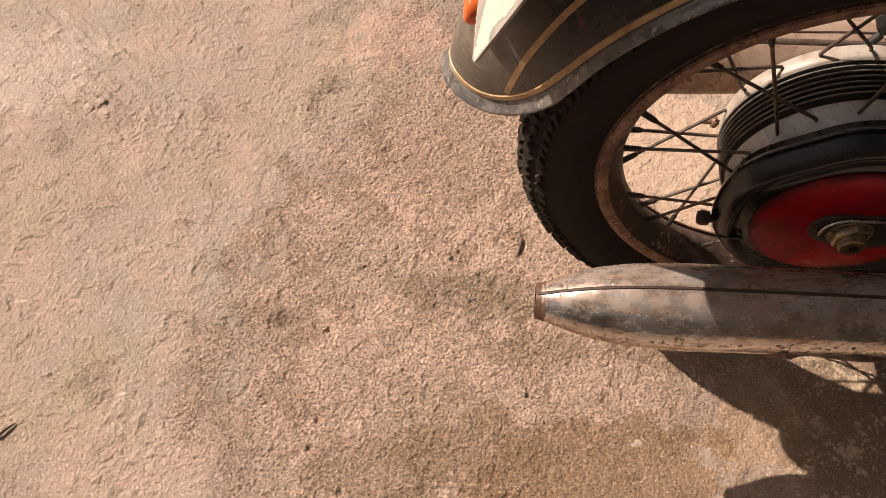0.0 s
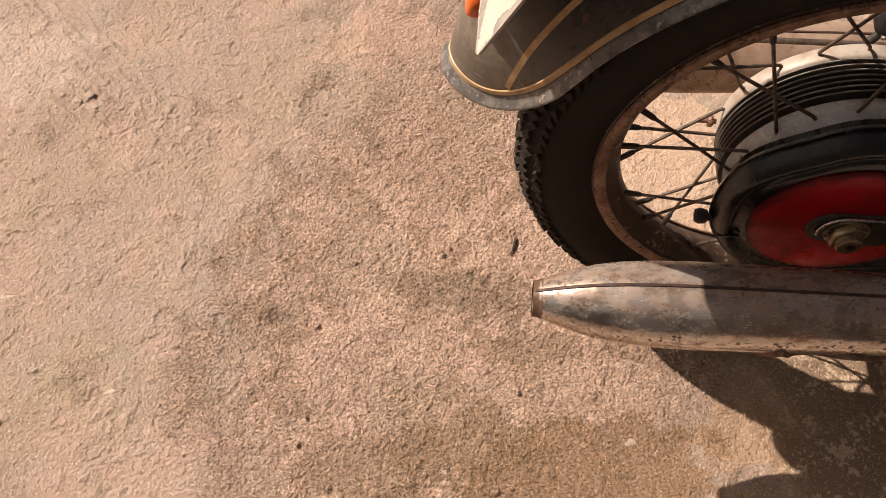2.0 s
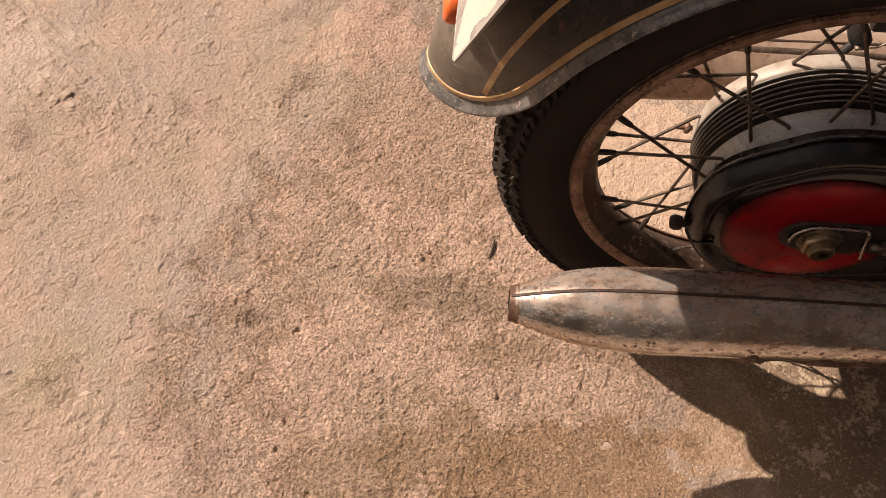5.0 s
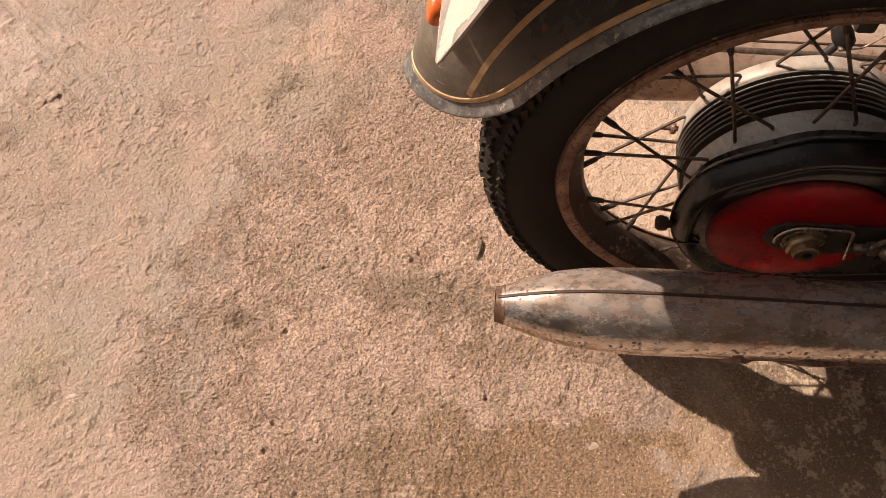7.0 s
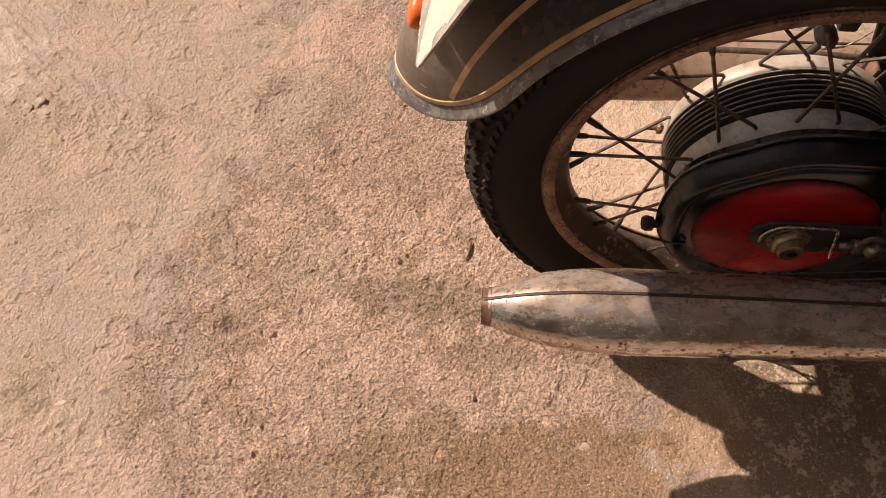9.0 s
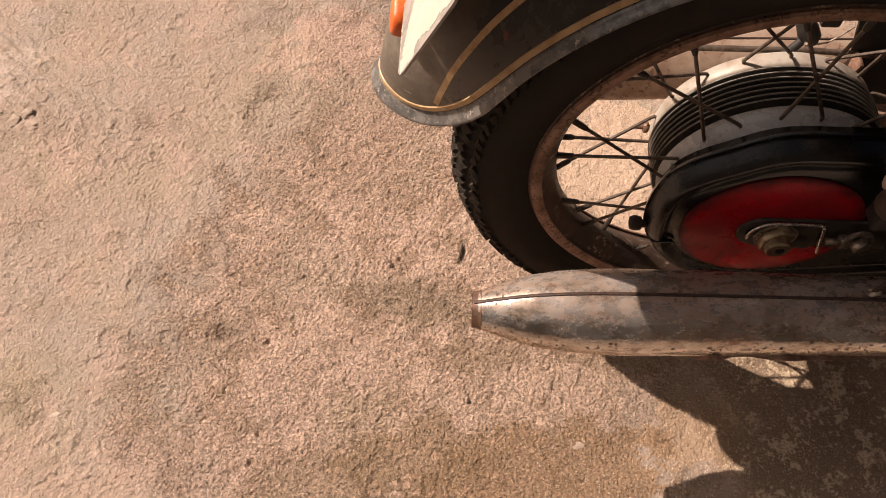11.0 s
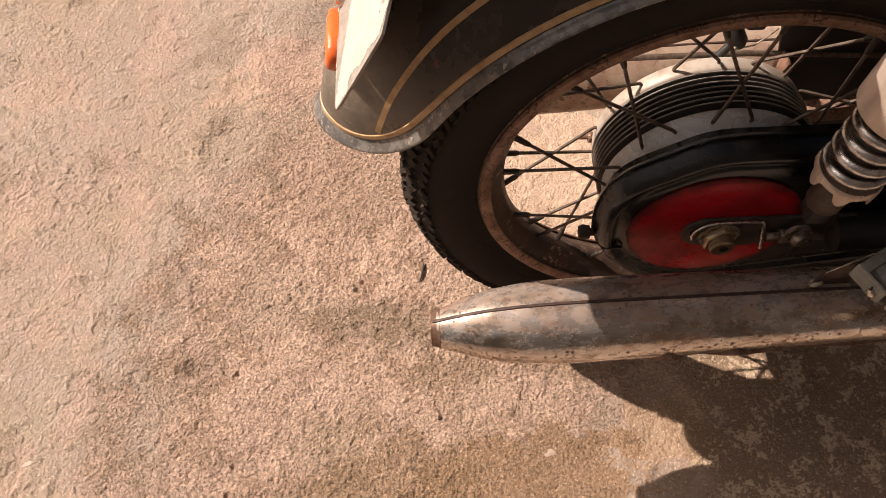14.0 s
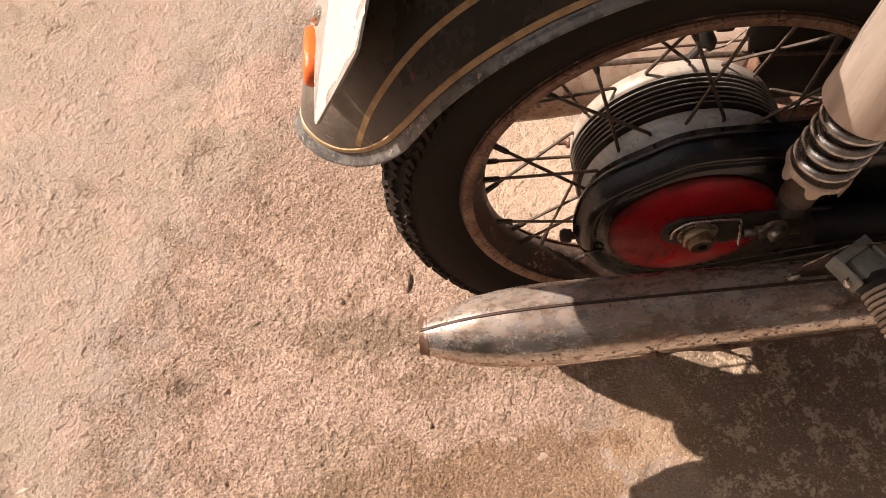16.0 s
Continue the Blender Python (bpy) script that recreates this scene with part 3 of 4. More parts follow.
def make_ground():
    far = [0.02, 0.05, 0.1, 0.2, 0.4, 0.8, 1.6, 3.2, 6.4, 13, 26, 60, 140, 300, 700]
    xs = np.concatenate([-1.34 - np.array(far[::-1]), np.arange(-1.34, 0.36, 0.0016), 0.36 + np.array(far)])
    ys = np.concatenate([-0.42 - np.array(far[::-1]), np.arange(-0.42, 0.74, 0.0016), 0.74 + np.array(far)])
    gx, gy = np.meshgrid(xs, ys, indexing="ij")
    gz = relief(gx, gy)
    fade = np.clip(1 - (np.maximum(np.abs(gx + 0.49) - 0.85, 0) + np.maximum(np.abs(gy - 0.16) - 0.58, 0)) / 0.1, 0, 1)
    gz = gz * fade
    n, m = gx.shape
    co = np.stack([gx, gy, gz], -1).reshape(-1, 3).astype(np.float32)
    idx = np.arange(n * m).reshape(n, m)
    quads = np.stack([idx[:-1, :-1], idx[1:, :-1], idx[1:, 1:], idx[:-1, 1:]], -1).reshape(-1, 4).astype(np.int32)
    me = bpy.data.meshes.new("ground")
    me.vertices.add(len(co))
    me.vertices.foreach_set("co", co.ravel())
    me.loops.add(quads.size)
    me.loops.foreach_set("vertex_index", quads.ravel())
    me.polygons.add(len(quads))
    me.polygons.foreach_set("loop_start", np.arange(0, quads.size, 4, dtype=np.int32))
    me.polygons.foreach_set("use_smooth", np.ones(len(quads), dtype=bool))
    me.update(calc_edges=True)
    me.materials.append(GROUND)
    return tagged(new("ground", me), "rough worn concrete ground covered in reddish tan dust", "ground", kind="structure")


def ground_z(x, y):
    return float(relief(np.array([x]), np.array([y]))[0])


make_ground()


def make_added_wall():
    """An unseen rendered wall added behind the camera to darken reflections and bounced light."""
    bm = bmesh.new()
    bmesh.ops.create_cube(bm, size=1.0, matrix=Matrix.Translation((0, -1.35, 1.25)) @ Matrix.Diagonal((14, 0.2, 2.5, 1)))
    tagged(new("added_wall", mesh_of("added_wall", finish(bm, False), WALL)), "plain dark wall, unseen, added to dim reflections and bounce", "wall", kind="structure")


make_added_wall()

# ---- motorcycle ----
HZ = 0.3276          # height of the rear axle
bike = tagged(new("motorcycle"), "old black motorcycle with gold lines, wire wheel and rusty exhausts", "motorcycle")
AX = Vector((0, 0, HZ))


def polar(r, deg, y=0.0):
    return Vector((r * math.cos(radians(deg)), y, HZ + r * math.sin(radians(deg))))


# wheel: tyre with tread blocks
def make_tyre():
    prof = []
    n = 30
    for k in range(n + 1):      # outer section from bead to bead
        a = radians(-128 + 256 * k / n)
        y = 0.0415 * math.sin(a)
        r = 0.2835 + (0.0410 if abs(a) < 1.57 else 0.046) * math.cos(a)
        prof.append((y, r))
    prof = [(-0.024, 0.238)] + prof + [(0.024, 0.238), (0.018, 0.25), (-0.018, 0.25), (-0.024, 0.238)]
    bm = lathe(prof, AX, seg=180, closed=False)
    tyre = part("tyre", bm, RUBBER, bike, "dusty black rubber tyre with blocky tread")
    for r, w in ((0.300, 0.0009), (0.262, 0.0009)):     # moulded rings on the near wall
        y = -0.0415 * math.sqrt(max(0, 1 - ((r - 0.2835) / 0.042) ** 2))
        part("sidewall_ring", lathe([(y + 0.001, r - 0.0022), (y - w, r - 0.0010), (y - w, r + 0.0010), (y + 0.001, r + 0.0022)], AX, seg=160, closed=False), RUBBER, tyre)
    return tyre


def tread_mesh(w, length, height, skew, name):
    bm = bmesh.new()
    o = [(-length / 2, -w / 2), (length / 2 - skew, -w / 2), (length / 2, w / 2), (-length / 2 + skew, w / 2)]
    rng = random.Random(int(w * 1e5) + int(length * 1e6))
    lo = [bm.verts.new((x * 1.08, y * 1.06, -0.003)) for x, y in o]
    hi = [bm.verts.new((x * rng.uniform(0.62, 0.98), y * rng.uniform(0.62, 0.98), height * rng.uniform(0.75, 1.05))) for x, y in o]
    bm.faces.new(hi)
    for k in range(4):
        bm.faces.new((lo[k], lo[(k + 1) % 4], hi[(k + 1) % 4], hi[k]))
    return mesh_of(name, finish(bm, False), TREAD)


def make_tread(tyre):
    """Six staggered rows of worn knobs; those in view at the back of the wheel are single parts."""
    shoulder = [tread_mesh(0.0105 + 0.0009 * k, 0.0120 - 0.0008 * k, 0.0046, 0.003, "tread_block") for k in range(4)]
    crown = [tread_mesh(0.0105 - 0.0006 * k, 0.0100 + 0.0007 * k, 0.0056 - 0.0004 * k, -0.003, "tread_block") for k in range(4)]
    rng = random.Random(4)
    count = 132
    rest = bmesh.new()
    for k in range(count):
        for row, (phi, kinds) in enumerate(((-60, shoulder), (-37, crown), (-13, crown), (13, crown), (37, crown), (60, shoulder))):
            deg = 360 * (k + (0.5 if row % 2 else 0.0)) / count + rng.uniform(-0.35, 0.35)
            a = radians(phi + rng.uniform(-2, 2))
            y = 0.0415 * math.sin(a)
            r = 0.2835 + 0.0410 * math.cos(a)
            e_t = Vector((-math.sin(radians(deg)), 0, math.cos(radians(deg))))
            e_r = Vector((math.cos(radians(deg)), 0, math.sin(radians(deg))))
            nrm = (e_r * math.cos(a) + Vector((0, 1, 0)) * math.sin(a)).normalized()
            side = nrm.cross(e_t)
            lean = (-1 if row < 3 else 1) * rng.uniform(10, 40)
            m = Matrix.Translation(AX + e_r * (r - rng.uniform(0, 0.0010)) + Vector((0, y, 0))) @ Matrix((e_t, side, nrm)).transposed().to_4x4() @ Matrix.Rotation(radians(lean), 4, "Z")
            me = rng.choice(kinds)
            if 124 < deg < 226 and row < 5:
                ob = new("tread_block", me)
                ob.parent = tyre
                ob.matrix_local = m
            else:
                t = me.copy()
                t.transform(m)
                rest.from_mesh(t)
                bpy.data.meshes.remove(t)
    ob = part("tread", rest, TREAD, tyre, smooth=False)
    tagged(ob, kind="stuff")


make_tread(make_tyre())

# rim: deep well with rolled edges
rim_prof = [(-0.0300, 0.2435), (-0.0325, 0.2405), (-0.0300, 0.2370), (-0.0265, 0.2345), (-0.0235, 0.2290), (-0.0165, 0.2250), (-0.0105, 0.2180), (0, 0.2150)]
rim_prof = rim_prof + [(-y, r) for y, r in rim_prof[-2::-1]]
rim_out = [(y * 0.93, r + 0.0028) for y, r in rim_prof[::-1]]
rim = part("rim", lathe(rim_prof + rim_out + rim_prof[:1], AX, seg=180, closed=False), RIM, bike, "brown rusty steel wheel rim", sharp=60)
for s in (-1, 1):
    ring = [(s * y, r) for y, r in ((0.0290, 0.2310), (0.0312, 0.2312), (0.0330, 0.2345), (0.0342, 0.2385), (0.0340, 0.2425), (0.0318, 0.2445), (0.0290, 0.2445), (0.0290, 0.2310))]
    part("rim_edge", lathe(ring, AX, seg=180, closed=False), RIM_EDGE, rim, "pitted rusty rim edge")
part("valve_stem", tube([polar(0.217, -66, 0.004), polar(0.197, -66, 0.004), polar(0.196, -66, 0.004), polar(0.180, -66, 0.004)], [0.0032, 0.0032, 0.0046, 0.0046], 12), DARK, rim, "black capped tyre valve")


# hub with cooling fins and a cream flange on the brake side
hub_prof = [(-0.047, 0.02), (-0.047, 0.094), (-0.044, 0.0985), (-0.034, 0.1030), (-0.027, 0.1048), (-0.0200, 0.1090), (-0.0185, 0.1105), (-0.0178, 0.0990)]
hub = part("hub", lathe(hub_prof + [(0.0285, 0.0990), (0.0285, 0.02)], AX, seg=128), HUB, bike, "full-width cast aluminium hub")
# barrel and fin sides coloured dark to deepen the shade in the gaps
part("finned_barrel", lathe([(-0.0180, 0.0995), (-0.0180, 0.1000), (0.0286, 0.1000), (0.0286, 0.0995)], AX, seg=128, closed=False), BARREL, hub, "dark barrel, coloured to deepen the gaps between the fins")
for k in range(7):
    y = -0.0125 + 0.0063 * k
    fin = part("cooling_fin", lathe([(y - 0.0015, 0.0998), (y - 0.0009, 0.1138), (y + 0.0009, 0.1138), (y + 0.0015, 0.0998)], AX, seg=128, closed=False), BARREL, hub, "black cooling fin with a rubbed edge")
    part("rubbed_edge", lathe([(y - 0.0007, 0.1142), (y - 0.0005, 0.1151), (y, 0.1154), (y + 0.0005, 0.1151), (y + 0.0007, 0.1142)], AX, seg=128, closed=False), FIN, fin)
part("brake_flange", lathe([(0.0290, 0.06), (0.0290, 0.1090), (0.0305, 0.1115), (0.0330, 0.1125), (0.0440, 0.1125), (0.0480, 0.1100), (0.0600, 0.06)], AX, seg=128), CREAM, hub, "cream painted brake drum flange")
part("brake_backplate", lathe([(0.0560, 0.02), (0.0560, 0.070), (0.0660, 0.066), (0.0720, 0.050), (0.0730, 0.03), (0.0730, 0.0)], AX, seg=64), HUB, hub)


def make_spoke(head, nip, name="spoke"):
    """A bent spoke from the hub hole to its nipple in the rim."""
    h, n = Vector(head), Vector(nip)
    inward = (h - Vector((0, h.y, HZ))).normalized()
    d = (n - h).normalized()
    end = h + d * ((n - h).length - 0.013)
    sp = part(name, tube([h - inward * 0.004, h + inward * 0.0010, h + inward * 0.0016 + d * 0.004, (h + end) / 2 + inward * 0.0006, end], 0.00185, 8), SPOKE, bike)
    bm = tube([end - d * 0.004, end, n, n + d * 0.006], [0.0026, 0.0032, 0.0034, 0.0034], 8)
    part("nipple", bm, NIPPLE, sp)


for k in range(9):
    for base, turn, rad in ((102.5, -19.0, 0.0990), (121, 18.5, 0.1060)):
        make_spoke(polar(rad, base + 40 * k, -0.0290), polar(0.2155, base + turn + 40 * k, -0.006))
    for base, turn in ((114, -19), (132, 18)):
        make_spoke(polar(0.1140, base + 40 * k, 0.0385), polar(0.2155, base + turn + 40 * k, 0.006))


# ---- chain case with red sprocket cover ----
def case_outline(grow=0.0, n=28):
    """Rear arc and tapering arms forward, as (x, z)."""
    r0, r1, x1, z1 = 0.1265 + grow, 0.075 + grow, 0.56, HZ + 0.055
    pts = []
    for k in range(n + 1):
        a = radians(86 + (278 - 86) * k / n)
        r = r0 - 0.0040 * math.exp(-((math.degrees(a) - 124) / 13) ** 2) + 0.0030 * math.exp(-((math.degrees(a) - 152) / 14) ** 2) - 0.0020 * math.exp(-((math.degrees(a) - 184) / 16) ** 2)
        pts.append((r * math.cos(a), HZ + r * math.sin(a)))
    for k in range(13):
        a = radians(-84 + 168 * k / 12)
        pts.append((x1 + r1 * math.cos(a), z1 + r1 * math.sin(a)))
    return pts


def make_case():
    rows = []
    for y, g in ((-0.046, -0.030), (-0.046, -0.012), (-0.0485, -0.0075), (-0.0590, -0.0030), (-0.0615, 0.0015), (-0.0670, 0.0025), (-0.0710, 0.0), (-0.0800, -0.0030),
                 (-0.0855, -0.0075), (-0.0868, -0.0120), (-0.0850, -0.0165), (-0.0810, -0.0190), (-0.0800, -0.0235), (-0.0820, -0.0260), (-0.0835, -0.0290), (-0.0835, -0.05)):
        rows.append([(x, y, z) for x, z in case_outline(g)])
    shells = []
    for shrink, up in ((0.0, 1), (0.0014, -1)):      # upper shell over a slightly smaller lower one, joined level with the plug
        bm = bmesh.new()
        vs = skin(bm, [[(x * (1 - shrink * 8), y + shrink * 0.6, HZ + (z - HZ) * (1 - shrink * 8)) for x, y, z in row] for row in rows], close_ring=True)
        bm.faces.new(vs[0])
        bm.faces.new(vs[-1])
        bmesh.ops.bisect_plane(bm, geom=bm.verts[:] + bm.edges[:] + bm.faces[:], plane_co=(0, 0, HZ - 0.034 - 0.004 * up), plane_no=(0.05, 0, up), clear_inner=True)
        shells.append(bm)
    case = part("chain_case", shells[0], CASE, bike, "greasy black pressed-steel chain case", sharp=70)
    part("lower_shell", shells[1], SHELL, case, "dusty brown-black lower half of the case", sharp=70)
    part("joint_fold", block((0.022, 0.0040, 0.0028), pose(-0.1035, -0.0842, HZ - 0.0360, 0, -3, 0), 0.001), CASE, case)
    part("sprocket_cover", lathe([(-0.082, 0.0), (-0.082, 0.0885), (-0.0855, 0.0885), (-0.0868, 0.0865), (-0.0868, 0.060), (-0.0880, 0.055), (-0.0880, 0.0)], AX + Vector((-0.0045, 0, 0)), seg=96, closed=False), RED, case, "scuffed red painted sprocket cover")
    # breather knob at the back of the case
    p = polar(0.1225, 192, -0.070)
    part("knob", tube([p, p + Vector((-0.007, 0, 0)), p + Vector((-0.008, 0, 0)), p + Vector((-0.015, 0, 0.001)), p + Vector((-0.019, 0, 0.001)), p + Vector((-0.020, 0, 0.001))],
                      [0.0045, 0.0045, 0.0075, 0.0085, 0.0066, 0.002], 14), RIM, case, "dusty brown drain plug")
    return case


make_case()


# ---- swinging arm end, axle and chain adjuster ----
def rounded_bar(x0, x1, z0, z1, n=8):
    zc, r = (z0 + z1) / 2, (z1 - z0) / 2
    pts = [(x0 + r - r * math.sin(math.pi * k / n), zc + r * math.cos(math.pi * k / n)) for k in range(n + 1)]
    return pts + [(x1, z0), (x1, z1)]


arm = part("swinging_arm", slab(rounded_bar(-0.038, 0.135, HZ - 0.024, HZ + 0.024), -0.0875, -0.0920, 0.0012), ARM, bike, "greasy brown-black swinging arm end plate")
part("tube", tube([(0.115, -0.098, HZ + 0.002), (0.30, -0.098, HZ + 0.012), (0.62, -0.098, HZ + 0.03)], 0.021, 18), DARK, arm)
# dark slab on the plate stands in for the shaded slot
part("slot", slab(rounded_bar(-0.030, 0.030, HZ - 0.011, HZ + 0.011), -0.0915, -0.0924, 0), CASE, arm)
part("far_arm", tube([(-0.02, 0.098, HZ), (0.06, 0.094, HZ - 0.006), (0.136, 0.084, 0.303)], [0.014, 0.012, 0.009], 18), DARK, arm)
adj = part("chain_adjuster", slab(rounded_bar(-0.0275, 0.041, HZ - 0.0235, HZ + 0.0235), -0.0926, -0.0945, 0.0005), ARM, bike, "worn steel chain adjuster plate")
rimline = [(-0.0275 + 0.0235 - 0.0235 * math.cos(radians(a)), -0.0950, HZ + 0.0235 * math.sin(radians(a))) for a in range(-15, 91, 15)] + [(0.015, -0.0950, HZ + 0.0238), (0.034, -0.0953, HZ + 0.0236), (0.0395, -0.0957, HZ + 0.0222), (0.0412, -0.0965, HZ + 0.0180), (0.0445, -0.0975, HZ), (0.0495, -0.0985, HZ - 0.024)]
# bright bead laid along the edge to carry its sky glint
part("bright_edge", tube(rimline, 0.0017, 8), BRIGHT, adj, "bright steel bead carrying the glint of the plate edge")
part("bent_end", block((0.0022, 0.006, 0.046), pose(0.0448, -0.0960, HZ - 0.001, 0, -11, 0), 0.0008), BRIGHT, adj)
part("adjuster_screw", tube([(0.047, -0.1010, HZ + 0.004), (0.078, -0.1040, HZ + 0.010)], 0.0042, 12), STEEL, adj)
part("lock_nut", hexagon(0.0085, 0.008, pose(0.062, -0.1030, HZ + 0.007, 0, 90, 0)), STEEL, adj)
axle = part("axle", tube([(0, 0.11, HZ), (0, -0.0960, HZ), (0, -0.1105, HZ), (0, -0.1125, HZ)], [0.0085, 0.0128, 0.0128, 0.0110], 24), BRASS, bike, "greasy steel axle end")
# dark disc on the axle end stands in for the hole's shade
part("axle_hole", tube([(0.0012, -0.1123, HZ + 0.001), (0.0012, -0.1131, HZ + 0.001)], 0.0046, 14), DARK, axle)
part("axle_nut", hexagon(0.0190, 0.008, pose(0, -0.0990, HZ, 90, 0, 12)), BRASS, axle, "brassy steel axle nut")
part("washer", lathe([(-0.0944, 0.0), (-0.0944, 0.0215), (-0.0958, 0.0215), (-0.0958, 0.0)], AX, seg=40, closed=False), BRIGHT, axle)
part("pinch_bolt", hexagon(0.0100, 0.009, pose(0.074, -0.112, HZ + 0.016, 90, 0, 20)), STEEL, arm)
part("bolt_washer", tube([(0.074, -0.1035, HZ + 0.016), (0.074, -0.1085, HZ + 0.016)], 0.0132, 20), STEEL, arm)


# ---- rear fender ----
def crown_r(deg):
    return 0.434 - 0.016 * max(0.0, (deg - 146) / 15)


def fender_point(deg, v):
    """v runs from -1 (near edge) over the crown (0) to 1 (far edge)."""
    a, top = v * radians(58), radians(58)
    half = 0.0815 * (1 - 0.24 * max(0.0, (deg - 144) / 16) ** 1.5)
    y = half * math.sin(a) / math.sin(top)
    r = 0.350 + (crown_r(deg) - 0.350) * (math.cos(a) - math.cos(top)) / (1 - math.cos(top))
    return polar(r, deg, y)


def fender_end(v):
    return 162.4 - 13.0 * (1 - math.sqrt(max(0.0, 1 - abs(v) ** 5)))


def fender_normal(deg, v):
    e = 1e-3
    a = fender_point(deg + 0.05, v) - fender_point(deg - 0.05, v)
    b = fender_point(deg, min(v + e, 1)) - fender_point(deg, max(v - e, -1))
    n = a.cross(b).normalized()
    out = fender_point(deg, v) - polar(0.36, deg)
    return n if n.dot(out) > 0 else -n


FRONT = 12.0


def fender_edge():
    """The free edge from the near front round the tail to the far front: (deg, v)."""
    near = [(FRONT + (fender_end(-1) - FRONT) * k / 60, -1.0) for k in range(60)]
    tail = []
    for k in range(97):
        a = -math.pi / 2 + math.pi * k / 96
        v = math.copysign(abs(math.sin(a)) ** 0.5, a)
        tail.append((fender_end(v), v))
    return near + tail + [(d, -v) for d, v in near[::-1]]


EDGE = fender_edge()
EDGE_P = [fender_point(d, v) for d, v in EDGE]
EDGE_N = [fender_normal(d, v) for d, v in EDGE]


def edge_out(i):
    t = (EDGE_P[min(i + 1, len(EDGE_P) - 1)] - EDGE_P[max(i - 1, 0)]).normalized()
    return t.cross(EDGE_N[i]).normalized()


flip = 1 if edge_out(20).dot(AX - EDGE_P[20]) > 0 else -1
EDGE_O = [edge_out(i) * flip for i in range(len(EDGE_P))]


def make_fender():
    vs_list = [-math.sin(math.pi / 2 * (1 - k / 24)) ** 0.9 if k < 24 else 0.0 for k in range(25)]
    vs_list = vs_list + [-v for v in vs_list[-2::-1]]
    bm = bmesh.new()
    rows, back = [], []
    for k in range(91):
        t = k / 90
        rows.append([fender_point(FRONT + (fender_end(v) - FRONT) * t, v) for v in vs_list])
        back.append([fender_point(FRONT + (fender_end(v) - FRONT) * t, v) - fender_normal(FRONT + (fender_end(v) - FRONT) * t, v) * 0.0016 for v in vs_list])
    skin(bm, rows)
    skin(bm, back)
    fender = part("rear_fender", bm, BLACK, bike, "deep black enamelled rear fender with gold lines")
    # flared edge band all round
    shape = [(-0.0010, 0.0002), (0.0020, 0.0014), (0.0042, 0.0036), (0.0064, 0.0060), (0.0076, 0.0068), (0.0086, 0.0065), (0.0085, 0.0052), (0.0072, 0.0046), (0.0050, 0.0020), (0.0028, -0.0004), (-0.0010, -0.0014)]
    wide = [1.0 + 0.3 * min(1.0, max(0.0, (d - 142) / 8)) for d, v in EDGE]
    rows = [[p + o * a * w + n * b for a, b in shape] for p, o, n, w in zip(EDGE_P, EDGE_O, EDGE_N, wide)]
    bm = bmesh.new()
    skin(bm, rows, close_ring=True)
    part("flared_edge", bm, FLARE, fender, "scraped grey flared fender edge", sharp=75)
    return fender


def ribbon(line, half, lift=0.0007):
    """A painted line on the fender along (deg, v) points."""
    pts = [fender_point(d, v) for d, v in line]
    nrm = [fender_normal(d, v) for d, v in line]
    rows = []
    for i, p in enumerate(pts):
        t = (pts[min(i + 1, len(pts) - 1)] - pts[max(i - 1, 0)]).normalized()
        s = t.cross(nrm[i]).normalized()
        q = p + nrm[i] * lift
        rows.append([q - s * half - nrm[i] * 0.0012, q - s * half, q, q + s * half, q + s * half - nrm[i] * 0.0012])
    bm = bmesh.new()
    skin(bm, rows)
    return bm


fender = make_fender()
rows = [[p - o * a + n * b for a, b in ((0.0015, -0.0003), (0.0022, 0.0008), (0.0045, 0.0011), (0.0070, 0.0008), (0.0080, -0.0006))] for p, o, n in zip(EDGE_P, EDGE_O, EDGE_N)]
bm = bmesh.new()
skin(bm, rows)
part("gold_line", bm, GOLD, fender, "faded gold coach line")
upper = [(d, float(np.interp(d, (60, 129.2, 134.2, 139.5, 145.2, 149.2, 156.6), (-0.69, -0.70, -0.71, -0.73, -0.76, -0.78, -0.835)))) for d in [60 + 96.6 * k / 70 for k in range(71)]]
part("gold_line", ribbon(upper, 0.0027), GOLD, fender, "faded gold coach line")


for line in ([(158.9, -0.57), (158.8, -0.60), (158.5, -0.64)], [(156.6, -0.50), (156.2, -0.56)]):
    part("scratch", ribbon(line, 0.00016, 0.0004), SCRATCH, fender, "fine pale scratch in the black paint")
spot_m = Matrix.Translation(fender_point(139.25, -0.82)) @ fender_normal(139.25, -0.82).to_track_quat("Z", "X").to_matrix().to_4x4()
bm = bmesh.new()
bmesh.ops.create_uvsphere(bm, u_segments=14, v_segments=6, radius=1.0, matrix=spot_m @ Matrix.Diagonal((0.0046, 0.0026, 0.0006, 1)))
part("paint_spot", bm, SPOT, fender, "small reddish paint spot")


# ---- rear plate, reflector and unseen shading blocks ----
def on_plate(y, u, lift=0.0):
    """A point on the tilted rear plate: across, up its slope, and off its rear face."""
    return Vector((-0.366 + 0.465 * u - 0.885 * lift, y, 0.5615 + 0.885 * u + 0.465 * lift))


PLATE_W, PLATE_H = 0.1090, 0.130
PLATE_HALF = [(0.1010, 0.0), (0.1058, 0.003), (0.1083, 0.010), (0.1090, 0.089), (0.1075, 0.0935), (0.0930, 0.1035), (0.0580, 0.130)]
PLATE = [(y, u) for y, u in PLATE_HALF] + [(-y, u) for y, u in PLATE_HALF[::-1]]


